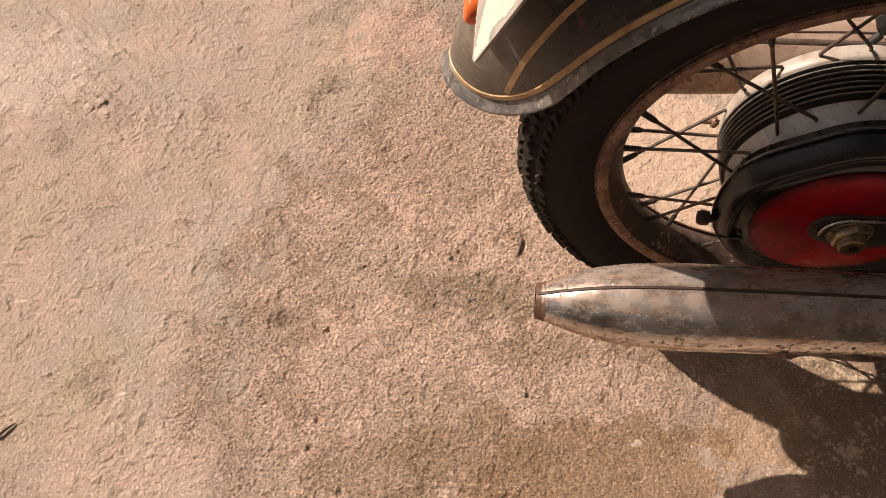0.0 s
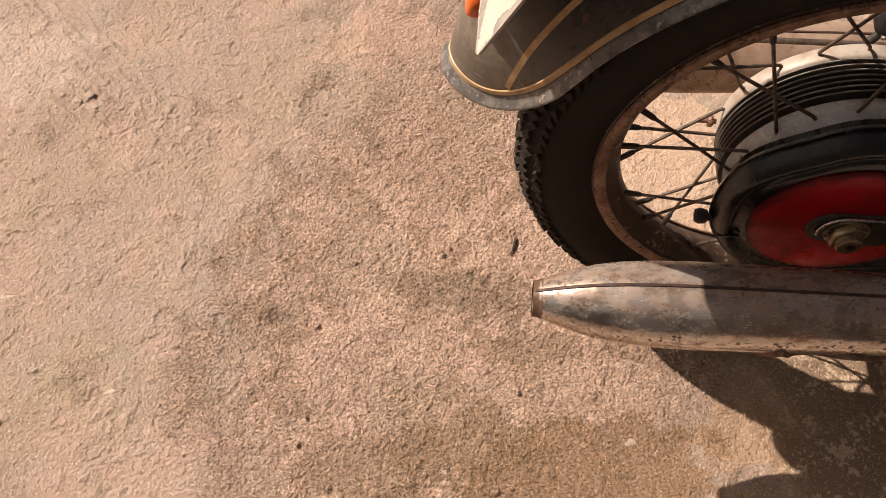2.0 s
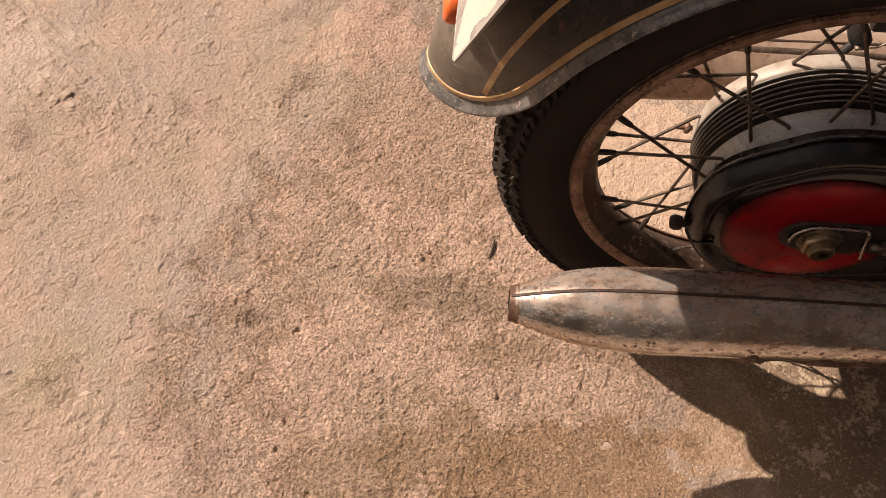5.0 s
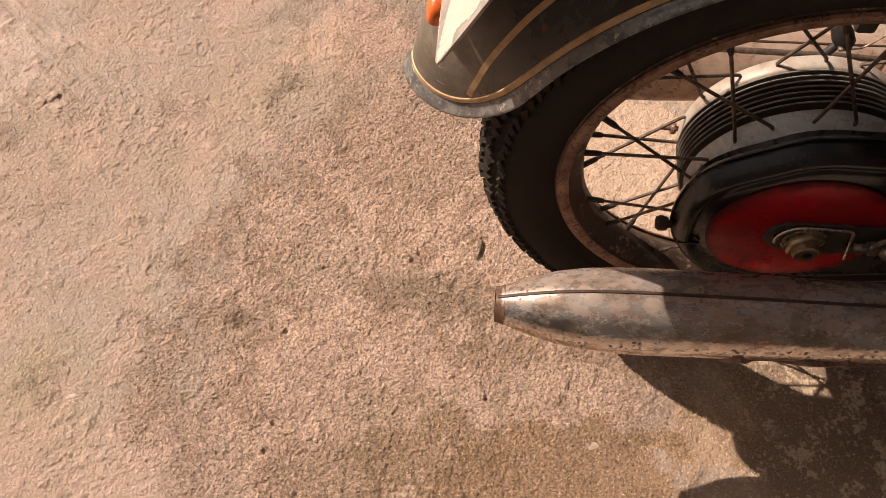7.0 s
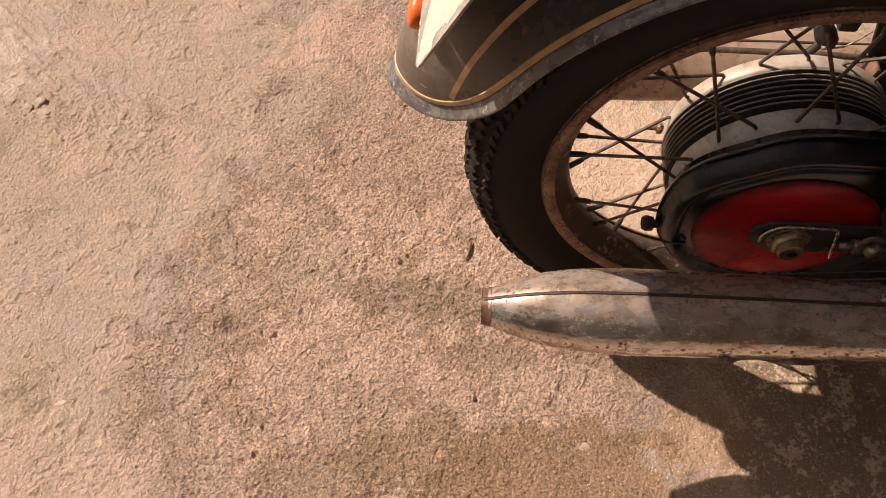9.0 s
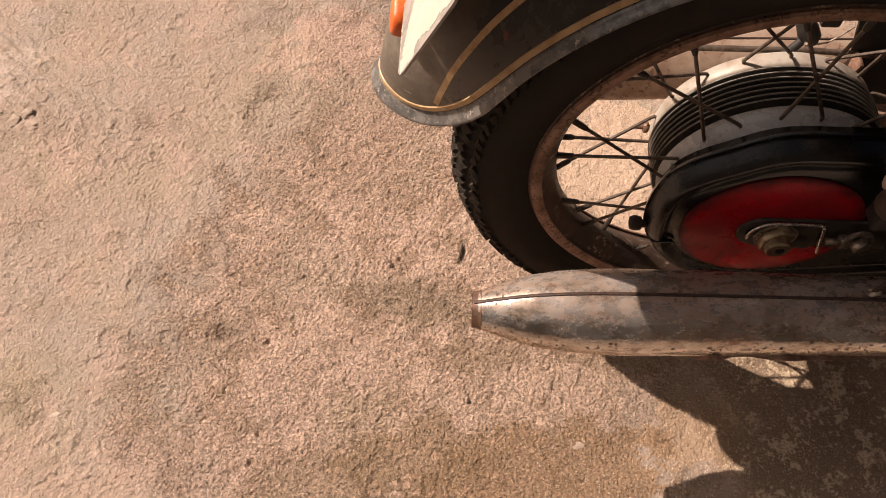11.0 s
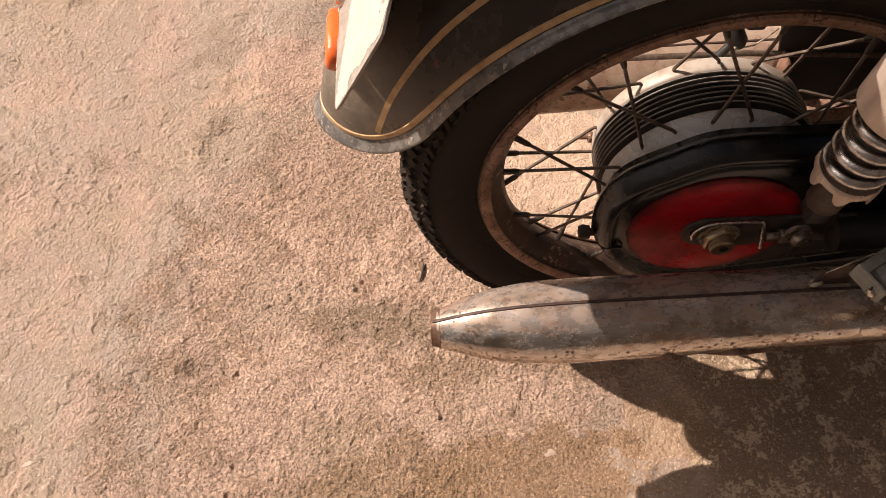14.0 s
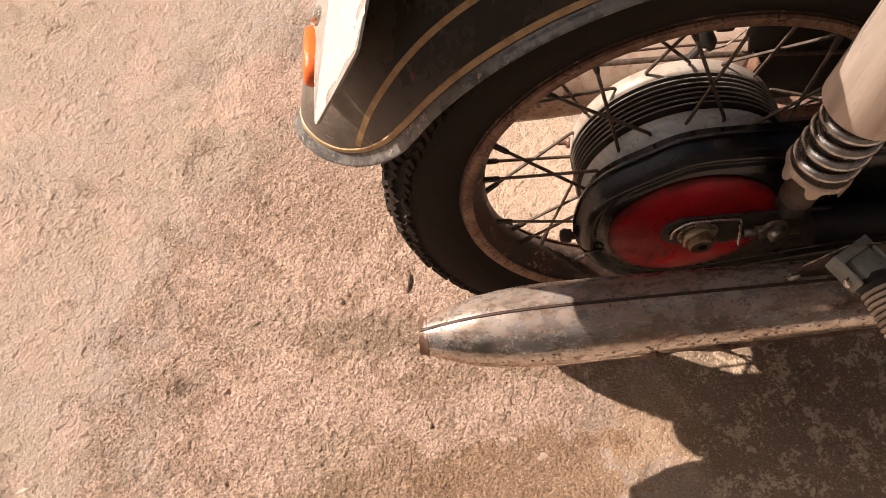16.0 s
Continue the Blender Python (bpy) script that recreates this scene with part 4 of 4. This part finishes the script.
def plate_edge(y, u):
    """How far inside the outline a point of the plate lies."""
    best = 1.0
    for (y0, u0), (y1, u1) in zip(PLATE, PLATE[1:] + PLATE[:1]):
        best = min(best, ((y1 - y0) * (u - u0) - (u1 - u0) * (y - y0)) / math.hypot(y1 - y0, u1 - u0))
    return best


def make_plate():
    outline = PLATE
    bm = bmesh.new()
    f = bm.faces.new([bm.verts.new(on_plate(y, u)) for y, u in outline])
    r = bmesh.ops.extrude_face_region(bm, geom=[f])
    bmesh.ops.translate(bm, verts=[v for v in r["geom"] if isinstance(v, bmesh.types.BMVert)], vec=on_plate(0, 0, -0.0022) - on_plate(0, 0))
    plate = part("rear_plate", bm, PRIMER, bike, "white painted rear plate with chipped edges", sharp=30)
    bm = bmesh.new()
    ny, nu = 190, 108
    grid = {}

    def vert(i, j):
        if (i, j) not in grid:
            grid[i, j] = bm.verts.new(on_plate(-PLATE_W + 2 * PLATE_W * i / ny, PLATE_H * j / nu, 0.0003))
        return grid[i, j]

    for i in range(ny):
        for j in range(nu):
            y, u = -PLATE_W + 2 * PLATE_W * (i + 0.5) / ny, PLATE_H * (j + 0.5) / nu
            q = Vector((y, u, 0))
            wob = 0.6 * noise.noise(q * 95) + 0.5 * noise.noise(q * 260)
            edge = plate_edge(y, u)
            worn = 0.004 + 0.36 * max(0.0, y + 0.092)       # bare strip along the bottom fold
            keep = edge + 0.0068 * wob > 0.0014 and (u > worn + 0.002 * wob or u < 0.0030)
            if edge < 0.024 and noise.noise(Vector((y * 60 + 3, u * 38 + 1, 0))) + 0.25 * noise.noise(q * 240) > 0.11 + 0.014 * edge / 0.001:
                keep = False
            if keep:
                bm.faces.new((vert(i, j), vert(i + 1, j), vert(i + 1, j + 1), vert(i, j + 1)))
    part("white_paint", bm, WHITE, plate, "chipped white paint")
    p = on_plate(0.008, 0.010)
    q = Vector((-0.885, 0, 0.465))
    part("fixing_bolt", tube([p, p + q * 0.002, p + q * 0.0025, p + q * 0.0055, p + q * 0.007], [0.0085, 0.0085, 0.0062, 0.0062, 0.003], 16), BRIGHT, plate)
    return plate


def make_reflector(plate):
    """An oval lens under the lower edge of the plate, facing the rear."""
    c = Vector((-0.3660, -0.017, 0.5480))
    m = Matrix.Translation(c) @ Matrix((Vector((0, 1, 0)), Vector((0.18, 0, 0.98)), Vector((-0.98, 0, 0.18)))).transposed().to_4x4()
    bm = bmesh.new()
    rows = []
    for h, k in ((-0.004, 0.9), (0.0, 1.0), (0.006, 1.0), (0.0090, 0.97), (0.0110, 0.88), (0.0120, 0.6), (0.0122, 0.05)):
        rows.append([m @ Vector((0.0305 * k * math.copysign(abs(math.cos(a)) ** 0.8, math.cos(a)), 0.0160 * k * math.copysign(abs(math.sin(a)) ** 0.8, math.sin(a)), h)) for a in [2 * math.pi * j / 40 for j in range(40)]])
    skin(bm, rows, close_ring=True)
    part("reflector", bm, ORANGE, plate, "orange plastic rear reflector")


make_reflector(make_plate())
# unseen block and saddle added above the fender to shade its side
part("unseen_tail_block", block((0.20, 0.14, 0.13), pose(-0.232, 0.0, 0.722, 0, -10, 0), 0.03, 4), BLACK, bike, "unseen black block in the tail lamp's place, shading the fender")
part("unseen_seat", block((0.54, 0.25, 0.08), pose(0.29, 0.0, 0.80), 0.035, 4), BLACK, bike, "long black saddle, unseen, added for its shade")


# ---- exhausts ----
MUFFLER = ((-0.300, 0.0180), (-0.296, 0.0186), (-0.288, 0.0215), (-0.275, 0.0265), (-0.260, 0.0315), (-0.240, 0.0368), (-0.215, 0.0408), (-0.185, 0.0432),
           (-0.150, 0.0440), (-0.050, 0.0424), (0.130, 0.0385), (0.300, 0.0345), (0.420, 0.0300), (0.470, 0.0210), (0.620, 0.0190))


def muffler_r(x):
    xs, rs = zip(*MUFFLER)
    return float(np.interp(x, xs, rs))


def muffler_axis(x, side):
    return Vector((x, side * 0.165, 0.2775 + 0.022 * min(1.0, max(0.0, x + 0.30) / 0.45) - 0.010 * max(0.0, x - 0.15)))


def make_muffler(side, material):
    bm = bmesh.new()
    xs = [-0.300 + 0.004 * k for k in range(16)] + [-0.236 + 0.012 * k for k in range(72)]
    rows = []
    for x in xs:
        c, r = muffler_axis(x, side), muffler_r(x)
        dent = 0.0007 * noise.noise(Vector((x * 22, side, 0)))
        rows.append([c + Vector((0, (r + dent) * math.sin(a), (r + dent) * 1.02 * math.cos(a))) for a in [2 * math.pi * k / 48 for k in range(48)]])
    inner = [[p + (muffler_axis(x, side) - p).normalized() * 0.0018 for p in row] for x, row in zip(xs[:12], rows[:12])]
    skin(bm, inner[::-1] + rows, close_ring=True)
    body = part("muffler", bm, material, bike, "tapered chrome muffler, dull, dented and rust-spotted")
    part("tip_ring", lathe([(-0.0008, 0.0168), (-0.0008, 0.0185), (0.0040, 0.0192), (0.0060, 0.0197), (0.0085, 0.0211), (0.0090, 0.0200), (0.0050, 0.0170)], muffler_axis(-0.300, side), "x", 40, closed=False), TIP, body, "sooty brown exhaust tip")
    # dark plug stands in for the shade inside the bore
    part("bore_plug", tube([muffler_axis(-0.290, side), muffler_axis(-0.286, side)], 0.0185, 24), DARK, body)
    # raised weld seam on top, lower flange whose brown humps imitate a reflected ground shadow
    line = [-0.299 + 0.008 * k for k in range(95)]
    bm = bmesh.new()
    rows = []
    for x in line:
        c, r = muffler_axis(x, side), muffler_r(x) * 1.02
        rows.append([c + Vector((0, r * math.sin(a) * k, r * math.cos(a) * k)) for a, k in ((-0.027 - 0.0021 / r, 0.994), (-0.027 - 0.0014 / r, 1.0 + 0.0010 / r), (-0.027, 1.0 + 0.0012 / r), (-0.027 + 0.0010 / r, 1.0 + 0.0009 / r), (-0.027 + 0.0018 / r, 0.994))])
    skin(bm, rows)
    part("weld_seam", bm, SEAM, body, "rust-lined weld seam")
    bm = bmesh.new()
    rows = []
    for k in range(170):
        x = -0.235 + 0.0045 * k
        c, r = muffler_axis(x, side), muffler_r(x)
        swell = sum(h * math.exp(-((x - c0) / w) ** 2) for c0, h, w in ((-0.060, 1.0, 0.012), (0.012, 0.75, 0.020), (0.048, 0.70, 0.014), (0.130, 0.4, 0.03), (0.21, 0.6, 0.02)))
        grow = 0.0030 * min(1.0, max(0.0, (x + 0.12) / 0.05)) * (0.8 + 0.4 * noise.noise(Vector((x * 30, 1, side)))) + 0.0022 * swell
        low = math.radians(180 + side * (50 + 34 * swell + 3 * noise.noise(Vector((x * 45, 5, side)))))
        d = Vector((0, -math.sin(low), math.cos(low)))
        u = Vector((0, -math.cos(low), -math.sin(low)))
        p = c + d * (r - 0.0035)
        q = c + d * (r + grow)
        rows.append([p - u * 0.0011, q - u * 0.0011, q + d * 0.0006, q + u * 0.0011, p + u * 0.0011])
    skin(bm, rows)
    part("flange", bm, TIP, body, "lower seam flange with brown humps imitating a reflected shadow")
    return body


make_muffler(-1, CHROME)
make_muffler(1, FARPIPE)


# ---- shock absorber ----
def make_shock(side):
    out = 0.1255 if side < 0 else 0.1480
    base, top = Vector((0.0570, side * out, 0.416)), Vector((0.0940, side * (out + 0.014), 0.90))
    up = (top - base).normalized()
    turn = up.to_track_quat("Z", "Y").to_matrix().to_4x4()
    at = lambda h: base + up * h
    shroud_h, seat_h = 0.150, 0.066
    prof = [(shroud_h, 0.0345), (shroud_h + 0.001, 0.0366), (shroud_h + 0.30, 0.0366), (shroud_h + 0.31, 0.030), (shroud_h + 0.31, 0.010)]
    bm = lathe([(shroud_h + 0.02, 0.0340)] + prof, (0, 0, 0), "z", 48, closed=False)
    bmesh.ops.transform(bm, matrix=Matrix.Translation(base) @ turn, verts=bm.verts[:])
    shock = part("shock_absorber", bm, SHROUD, bike, "dusty chrome shock absorber over a bright coil spring")
    pts = []
    for k in range(240):
        a, h = k / 22 * 2 * math.pi, seat_h + 0.008 + 0.0172 * k / 22
        pts.append(base + turn.to_3x3() @ Vector((0.0240 * math.cos(a), 0.0240 * math.sin(a), h)))
    part("coil_spring", tube(pts, 0.0051, 12), SPRING, shock, "bright chromed coil spring")
    cup = bmesh.new()
    rows = []
    for k in range(72):
        a = 2 * math.pi * k / 72
        drop = 0.0115 * max(0.0, math.cos(6 * a + 0.5)) ** 0.6
        ring = ((0.014, 0.002), (0.025, 0.003), (0.0280, 0.006), (0.0292, 0.004), (0.0296, 0.001), (0.0292, -0.001 - drop), (0.0281, -0.001 - drop), (0.0274, 0.0), (0.014, -0.001))
        rows.append([base + turn.to_3x3() @ Vector((r * math.cos(a), r * math.sin(a), seat_h + h)) for r, h in ring])
    skin(cup, rows, close_rows=True, close_ring=True)
    part("spring_seat", cup, SHROUD, shock, "tan scalloped spring adjuster cup")
    rod = lathe([(0.016, 0.0), (0.016, 0.0140), (0.020, 0.0162), (seat_h - 0.002, 0.0162), (seat_h, 0.012), (0.30, 0.013), (0.30, 0.0)], (0, 0, 0), "z", 24, closed=False)
    bmesh.ops.transform(rod, matrix=Matrix.Translation(base) @ turn, verts=rod.verts[:])
    part("damper_body", rod, BROWN, shock)
    part("lower_clevis", block((0.022, 0.024, 0.040), pose(0.068, side * (out - 0.0115), 0.412), 0.004), DARK, shock)
    return shock


make_shock(-1)
make_shock(1)

# ---- pillion footrest on its grey bracket ----
def make_footrest():
    m = Matrix.Translation((0.124, -0.174, 0.380)) @ pose(0, 0, 0, 4, 0, 30)
    rest = part("footrest_bracket", block((0.042, 0.010, 0.003), m @ pose(0, 0.0125, 0.0095), 0.001), BRACKET, bike, "grey painted folding footrest clevis")
    part("web", block((0.042, 0.004, 0.021), m @ pose(0, 0.0165, 0), 0.0012), BRACKET, rest)
    part("tongue", block((0.028, 0.028, 0.015), m @ pose(0.003, -0.006, 0.001), 0.0025), BRACKET, rest)
    for s in (-1, 1):
        part("cheek", block((0.0036, 0.036, 0.022), m @ pose(s * 0.0200, 0.001, 0), 0.0016, 3), BRACKET, rest)
        part("pivot_pin", tube([m @ Vector((s * 0.019, -0.007, -0.002)), m @ Vector((s * 0.0255, -0.007, -0.002)), m @ Vector((s * 0.0265, -0.007, -0.002))], [0.0044, 0.0044, 0.003], 14), BRIGHT, rest)
    part("split_pin", tube([m @ Vector((-0.0225, -0.004, 0.004)), m @ Vector((-0.0240, -0.007, -0.002)), m @ Vector((-0.0235, -0.011, -0.012))], 0.0009, 6), SEAM, rest)
    g = Matrix.Translation(m @ Vector((0.004, -0.010, -0.001))) @ pose(0, 0, 0, 7, 0, 15)
    part("peg_core", tube([g @ Vector((0, -0.004, 0)), g @ Vector((0, -0.010, 0)), g @ Vector((0, -0.013, 0)), g @ Vector((0, -0.016, 0)), g @ Vector((0, -0.110, 0))], [0.012, 0.0185, 0.0200, 0.0175, 0.0165], 28), DARK, rest, "black rubber peg sleeve")
    for k in range(15):
        y = -0.0205 - 0.0058 * k
        rib = [g @ Vector((0, y + d, 0)) for d in (-0.0024, -0.0015, 0.0, 0.0015, 0.0024)]
        part("rubber_rib", tube(rib, [0.0168, 0.0188, 0.0196, 0.0188, 0.0168], 28), PEG, rest, "tan dusty rubber rib")
    tab = bmesh.new()
    rows = [[(0.076, -0.158, 0.338), (0.076, -0.1605, 0.338)], [(0.082, -0.158, 0.357), (0.082, -0.1605, 0.357)], [(0.1125, -0.158, 0.3915), (0.1125, -0.1605, 0.3915)], [(0.158, -0.158, 0.392), (0.158, -0.1605, 0.392)],
            [(0.158, -0.158, 0.330), (0.158, -0.1605, 0.330)]]
    vs = skin(tab, rows, close_rows=True)
    tab.faces.new([r[0] for r in vs])
    tab.faces.new([r[1] for r in vs])
    part("mounting_tab", tab, RIM, rest, "rust-brown welded mounting tab", smooth=False)
    bead = bmesh.new()
    bmesh.ops.create_icosphere(bead, subdivisions=3, radius=1.0)
    for v in bead.verts:
        v.co *= 1 + 0.5 * noise.noise(v.co * 1.7) + 0.25 * noise.noise(v.co * 4.0)
    bmesh.ops.transform(bead, matrix=pose(0.0800, -0.1600, 0.3395, 0, -20, 0) @ Matrix.Diagonal((0.0070, 0.0042, 0.0022, 1)), verts=bead.verts[:])
    part("weld_bead", bead, STEEL, rest, "pale rough weld bead")
    part("tab_edge", tube([(0.082, -0.1592, 0.3575), (0.1125, -0.1592, 0.3922), (0.158, -0.1592, 0.393)], 0.0008, 8), STEEL, rest)


make_footrest()

# ---- parts seen through the wheel ----
brake_rod = part("brake_rod", tube([(-0.10, 0.118, 0.365), (0.06, 0.112, 0.372), (0.55, 0.110, 0.34)], 0.0034, 10), SPOKE, bike, "thin brown brake rod")
lever = part("brake_lever", tube([(0.0, 0.092, HZ + 0.02), (0.036, 0.104, 0.398)], [0.006, 0.0045], 14), DARK, bike, "dark brake cam lever")
part("lower_frame", tube([(0.30, 0.10, 0.62), (0.27, 0.10, 0.45), (0.30, 0.10, 0.30), (0.60, 0.10, 0.22)], 0.016, 16), DARK, bike)
part("lower_frame", tube([(0.30, -0.10, 0.62), (0.27, -0.10, 0.45), (0.30, -0.10, 0.30), (0.60, -0.10, 0.22)], 0.016, 16), DARK, bike)
# unseen boxes added ahead of the wheel to keep that space dark
part("unseen_side_box", block((0.26, 0.20, 0.30), pose(0.46, 0.0, 0.60), 0.03, 4), BLACK, bike, "unseen black box added to darken the space ahead of the wheel")
part("unseen_engine_box", block((0.24, 0.20, 0.20), pose(0.56, 0.0, 0.32), 0.03, 4), DARK, bike)
panel = [(0.082, 0.435), (0.100, 0.360), (0.118, 0.325), (0.150, 0.235), (0.50, 0.235), (0.50, 0.66), (0.16, 0.66)]
part("side_plate", slab(panel, 0.112, 0.118, 0.002), DARK, bike, "dark greasy far-side frame plate")
stand = part("centre_stand", tube([(0.36, 0.13, 0.24), (0.30, 0.15, 0.16), (0.24, 0.17, 0.05)], 0.012, 14), DARK, bike, "rusty folded centre stand")
tab = part("lug", block((0.024, 0.020, 0.003), pose(0.0885, 0.098, 0.3540, 0, 20, 0), 0.001), RIM_EDGE, bike, "rust-brown welded frame lug")
part("upright", block((0.004, 0.022, 0.030), pose(0.0990, 0.100, 0.3615, 0, 16, 0), 0.0012), RIM_EDGE, tab)
part("frame_bar", block((0.20, 0.016, 0.024), pose(0.2215, 0.074, 0.3190, 0, -4, 0), 0.002), RIM_EDGE, bike, "rusty brown frame bar behind the wheel")
clamp = part("cable_clevis", tube([(0.022, 0.104, 0.424), (0.028, 0.103, 0.421), (0.034, 0.101, 0.412), (0.040, 0.100, 0.404), (0.043, 0.099, 0.398)], [0.005, 0.0100, 0.0112, 0.0100, 0.006], 14), DARK, bike, "black rubber covered brake clevis")
part("pin", tube([(0.034, 0.094, 0.406), (0.034, 0.0885, 0.404)], 0.0032, 12), STEEL, clamp)
part("return_spring", tube([(0.046, 0.098, 0.396), (0.058, 0.099, 0.398), (0.068, 0.100, 0.407), (0.078, 0.101, 0.420)], 0.0010, 8), STEEL, clamp)
screw = part("far_adjuster_screw", tube([(-0.112, 0.098, 0.250), (-0.06, 0.098, 0.2465)], 0.0032, 10), RIM_EDGE, bike, "rusty adjuster screw with its lock nut")
part("lock_nut", hexagon(0.0078, 0.006, pose(-0.098, 0.098, 0.2488, 0, 90, 0)), RIM_EDGE, screw)


# ---- litter on the ground ----
def crumb(name, x, y, size, material, label, category, seed, flat=0.4, stretch=1.0, turn=0.0, group=""):
    bm = bmesh.new()
    bmesh.ops.create_icosphere(bm, subdivisions=3, radius=size)
    for v in bm.verts:
        q = v.co / size
        v.co *= 1 + 0.55 * noise.noise(q * 1.3 + Vector((seed, 0, 0))) + 0.30 * noise.noise(q * 3.4 + Vector((0, seed, 0))) + 0.12 * noise.noise(q * 8.0)
        v.co.z *= flat
        v.co.x *= stretch
        v.co.y /= stretch
    finish(bm, True, 35)
    ob = new(name, mesh_of(name, bm, material))
    ob.location = (x, y, ground_z(x, y) + size * flat * 0.15)
    ob.rotation_euler = (0, 0, radians(turn) if turn else seed * 1.7)
    return tagged(ob, label, category, group)


for k, (x, y, r) in enumerate(((-1.003, 0.259, 0.0110), (-1.018, 0.280, 0.0080), (-1.036, 0.269, 0.0080), (-1.065, 0.279, 0.0060), (-1.065, 0.348, 0.0050), (-0.888, 0.233, 0.0070), (-0.904, 0.242, 0.0050), (-0.839, 0.227, 0.0070), (-0.847, 0.213, 0.0050), (-0.882, 0.263, 0.0060), (-0.870, 0.250, 0.0040), (-0.922, 0.251, 0.0040))):
    crumb("stone", x, y, r, STONE, "crumbled lump of tan concrete on the dusty ground" if r > 0.0065 else "small dusty tan crumb of concrete on the ground", "stone", 1.3 + 1.7 * k, 0.30, group="crumbled concrete stones")
crumb("stone", -0.838, 0.398, 0.007, STONE, "dusty tan stone half sunk in the ground", "stone", 4.2, 0.25)
crumb("seed_pod", -0.298, -0.170, 0.0032, TWIG, "tiny dark dry seed on the ground", "seed", 5.5, 0.7)
crumb("seed_pod", -0.414, 0.028, 0.0036, TWIG, "tiny dark brown crumb on the ground", "seed", 6.5, 0.7)
crumb("lime_chip", -0.157, -0.222, 0.0055, STONE, "flat pale lime chip pressed into the ground", "chip", 7.7, 0.08, 1.2, 15)
crumb("lime_chip", -0.835, -0.208, 0.006, CHIP, "narrow pale lime chip on the ground", "chip", 8.7, 0.08, 2.0, 24)
tw = tube([(-0.3200, 0.036, 0.002), (-0.3170, 0.046, 0.0035), (-0.3150, 0.058, 0.0035), (-0.3135, 0.068, 0.002)], [0.0008, 0.0017, 0.0019, 0.0007], 8)
tagged(new("twig", mesh_of("twig", finish(tw), TWIG)), "short dark dry twig lying on the ground", "twig")
tw = tube([(-0.993, -0.286, 0.003), (-0.985, -0.278, 0.005), (-0.978, -0.270, 0.005), (-0.970, -0.261, 0.003)], [0.0010, 0.0022, 0.0020, 0.0008], 8)
tagged(new("twig", mesh_of("twig", finish(tw), TWIG)), "dark broken twig end lying on pale dust", "twig")
crumb("lime_chip", -1.033, -0.086, 0.0075, CHIP, "thin pale lime flake on the dust", "chip", 9.9, 0.06, 1.9, 8)


def make_grit():
    """Loose grains strewn over the ground."""
    rng = np.random.RandomState(12)
    n = 9000
    x, y = rng.uniform(-1.3, 0.34, n), rng.uniform(-0.40, 0.70, n)
    z = relief(x, y)
    s = 0.0006 + 0.0016 * rng.rand(n) ** 4
    bm = bmesh.new()
    for i in range(n):
        k = rng.uniform(0.7, 1.3, 12)
        vs = [bm.verts.new((x[i] + dx * s[i] * k[j], y[i] + dy * s[i] * k[j + 6], z[i] + dz * s[i] * 0.7)) for j, (dx, dy, dz) in enumerate(((1, 0, 0), (-1, 0, 0), (0, 1, 0), (0, -1, 0), (0, 0, 1), (0, 0, -1)))]
        for a, b, c in ((0, 2, 4), (2, 1, 4), (1, 3, 4), (3, 0, 4), (2, 0, 5), (1, 2, 5), (3, 1, 5), (0, 3, 5)):
            bm.faces.new((vs[a], vs[b], vs[c]))
    ob = new("grit", mesh_of("grit", finish(bm, False), STONE))
    tagged(ob, "loose tan sand grains strewn on the ground", "grit", kind="stuff")


make_grit()
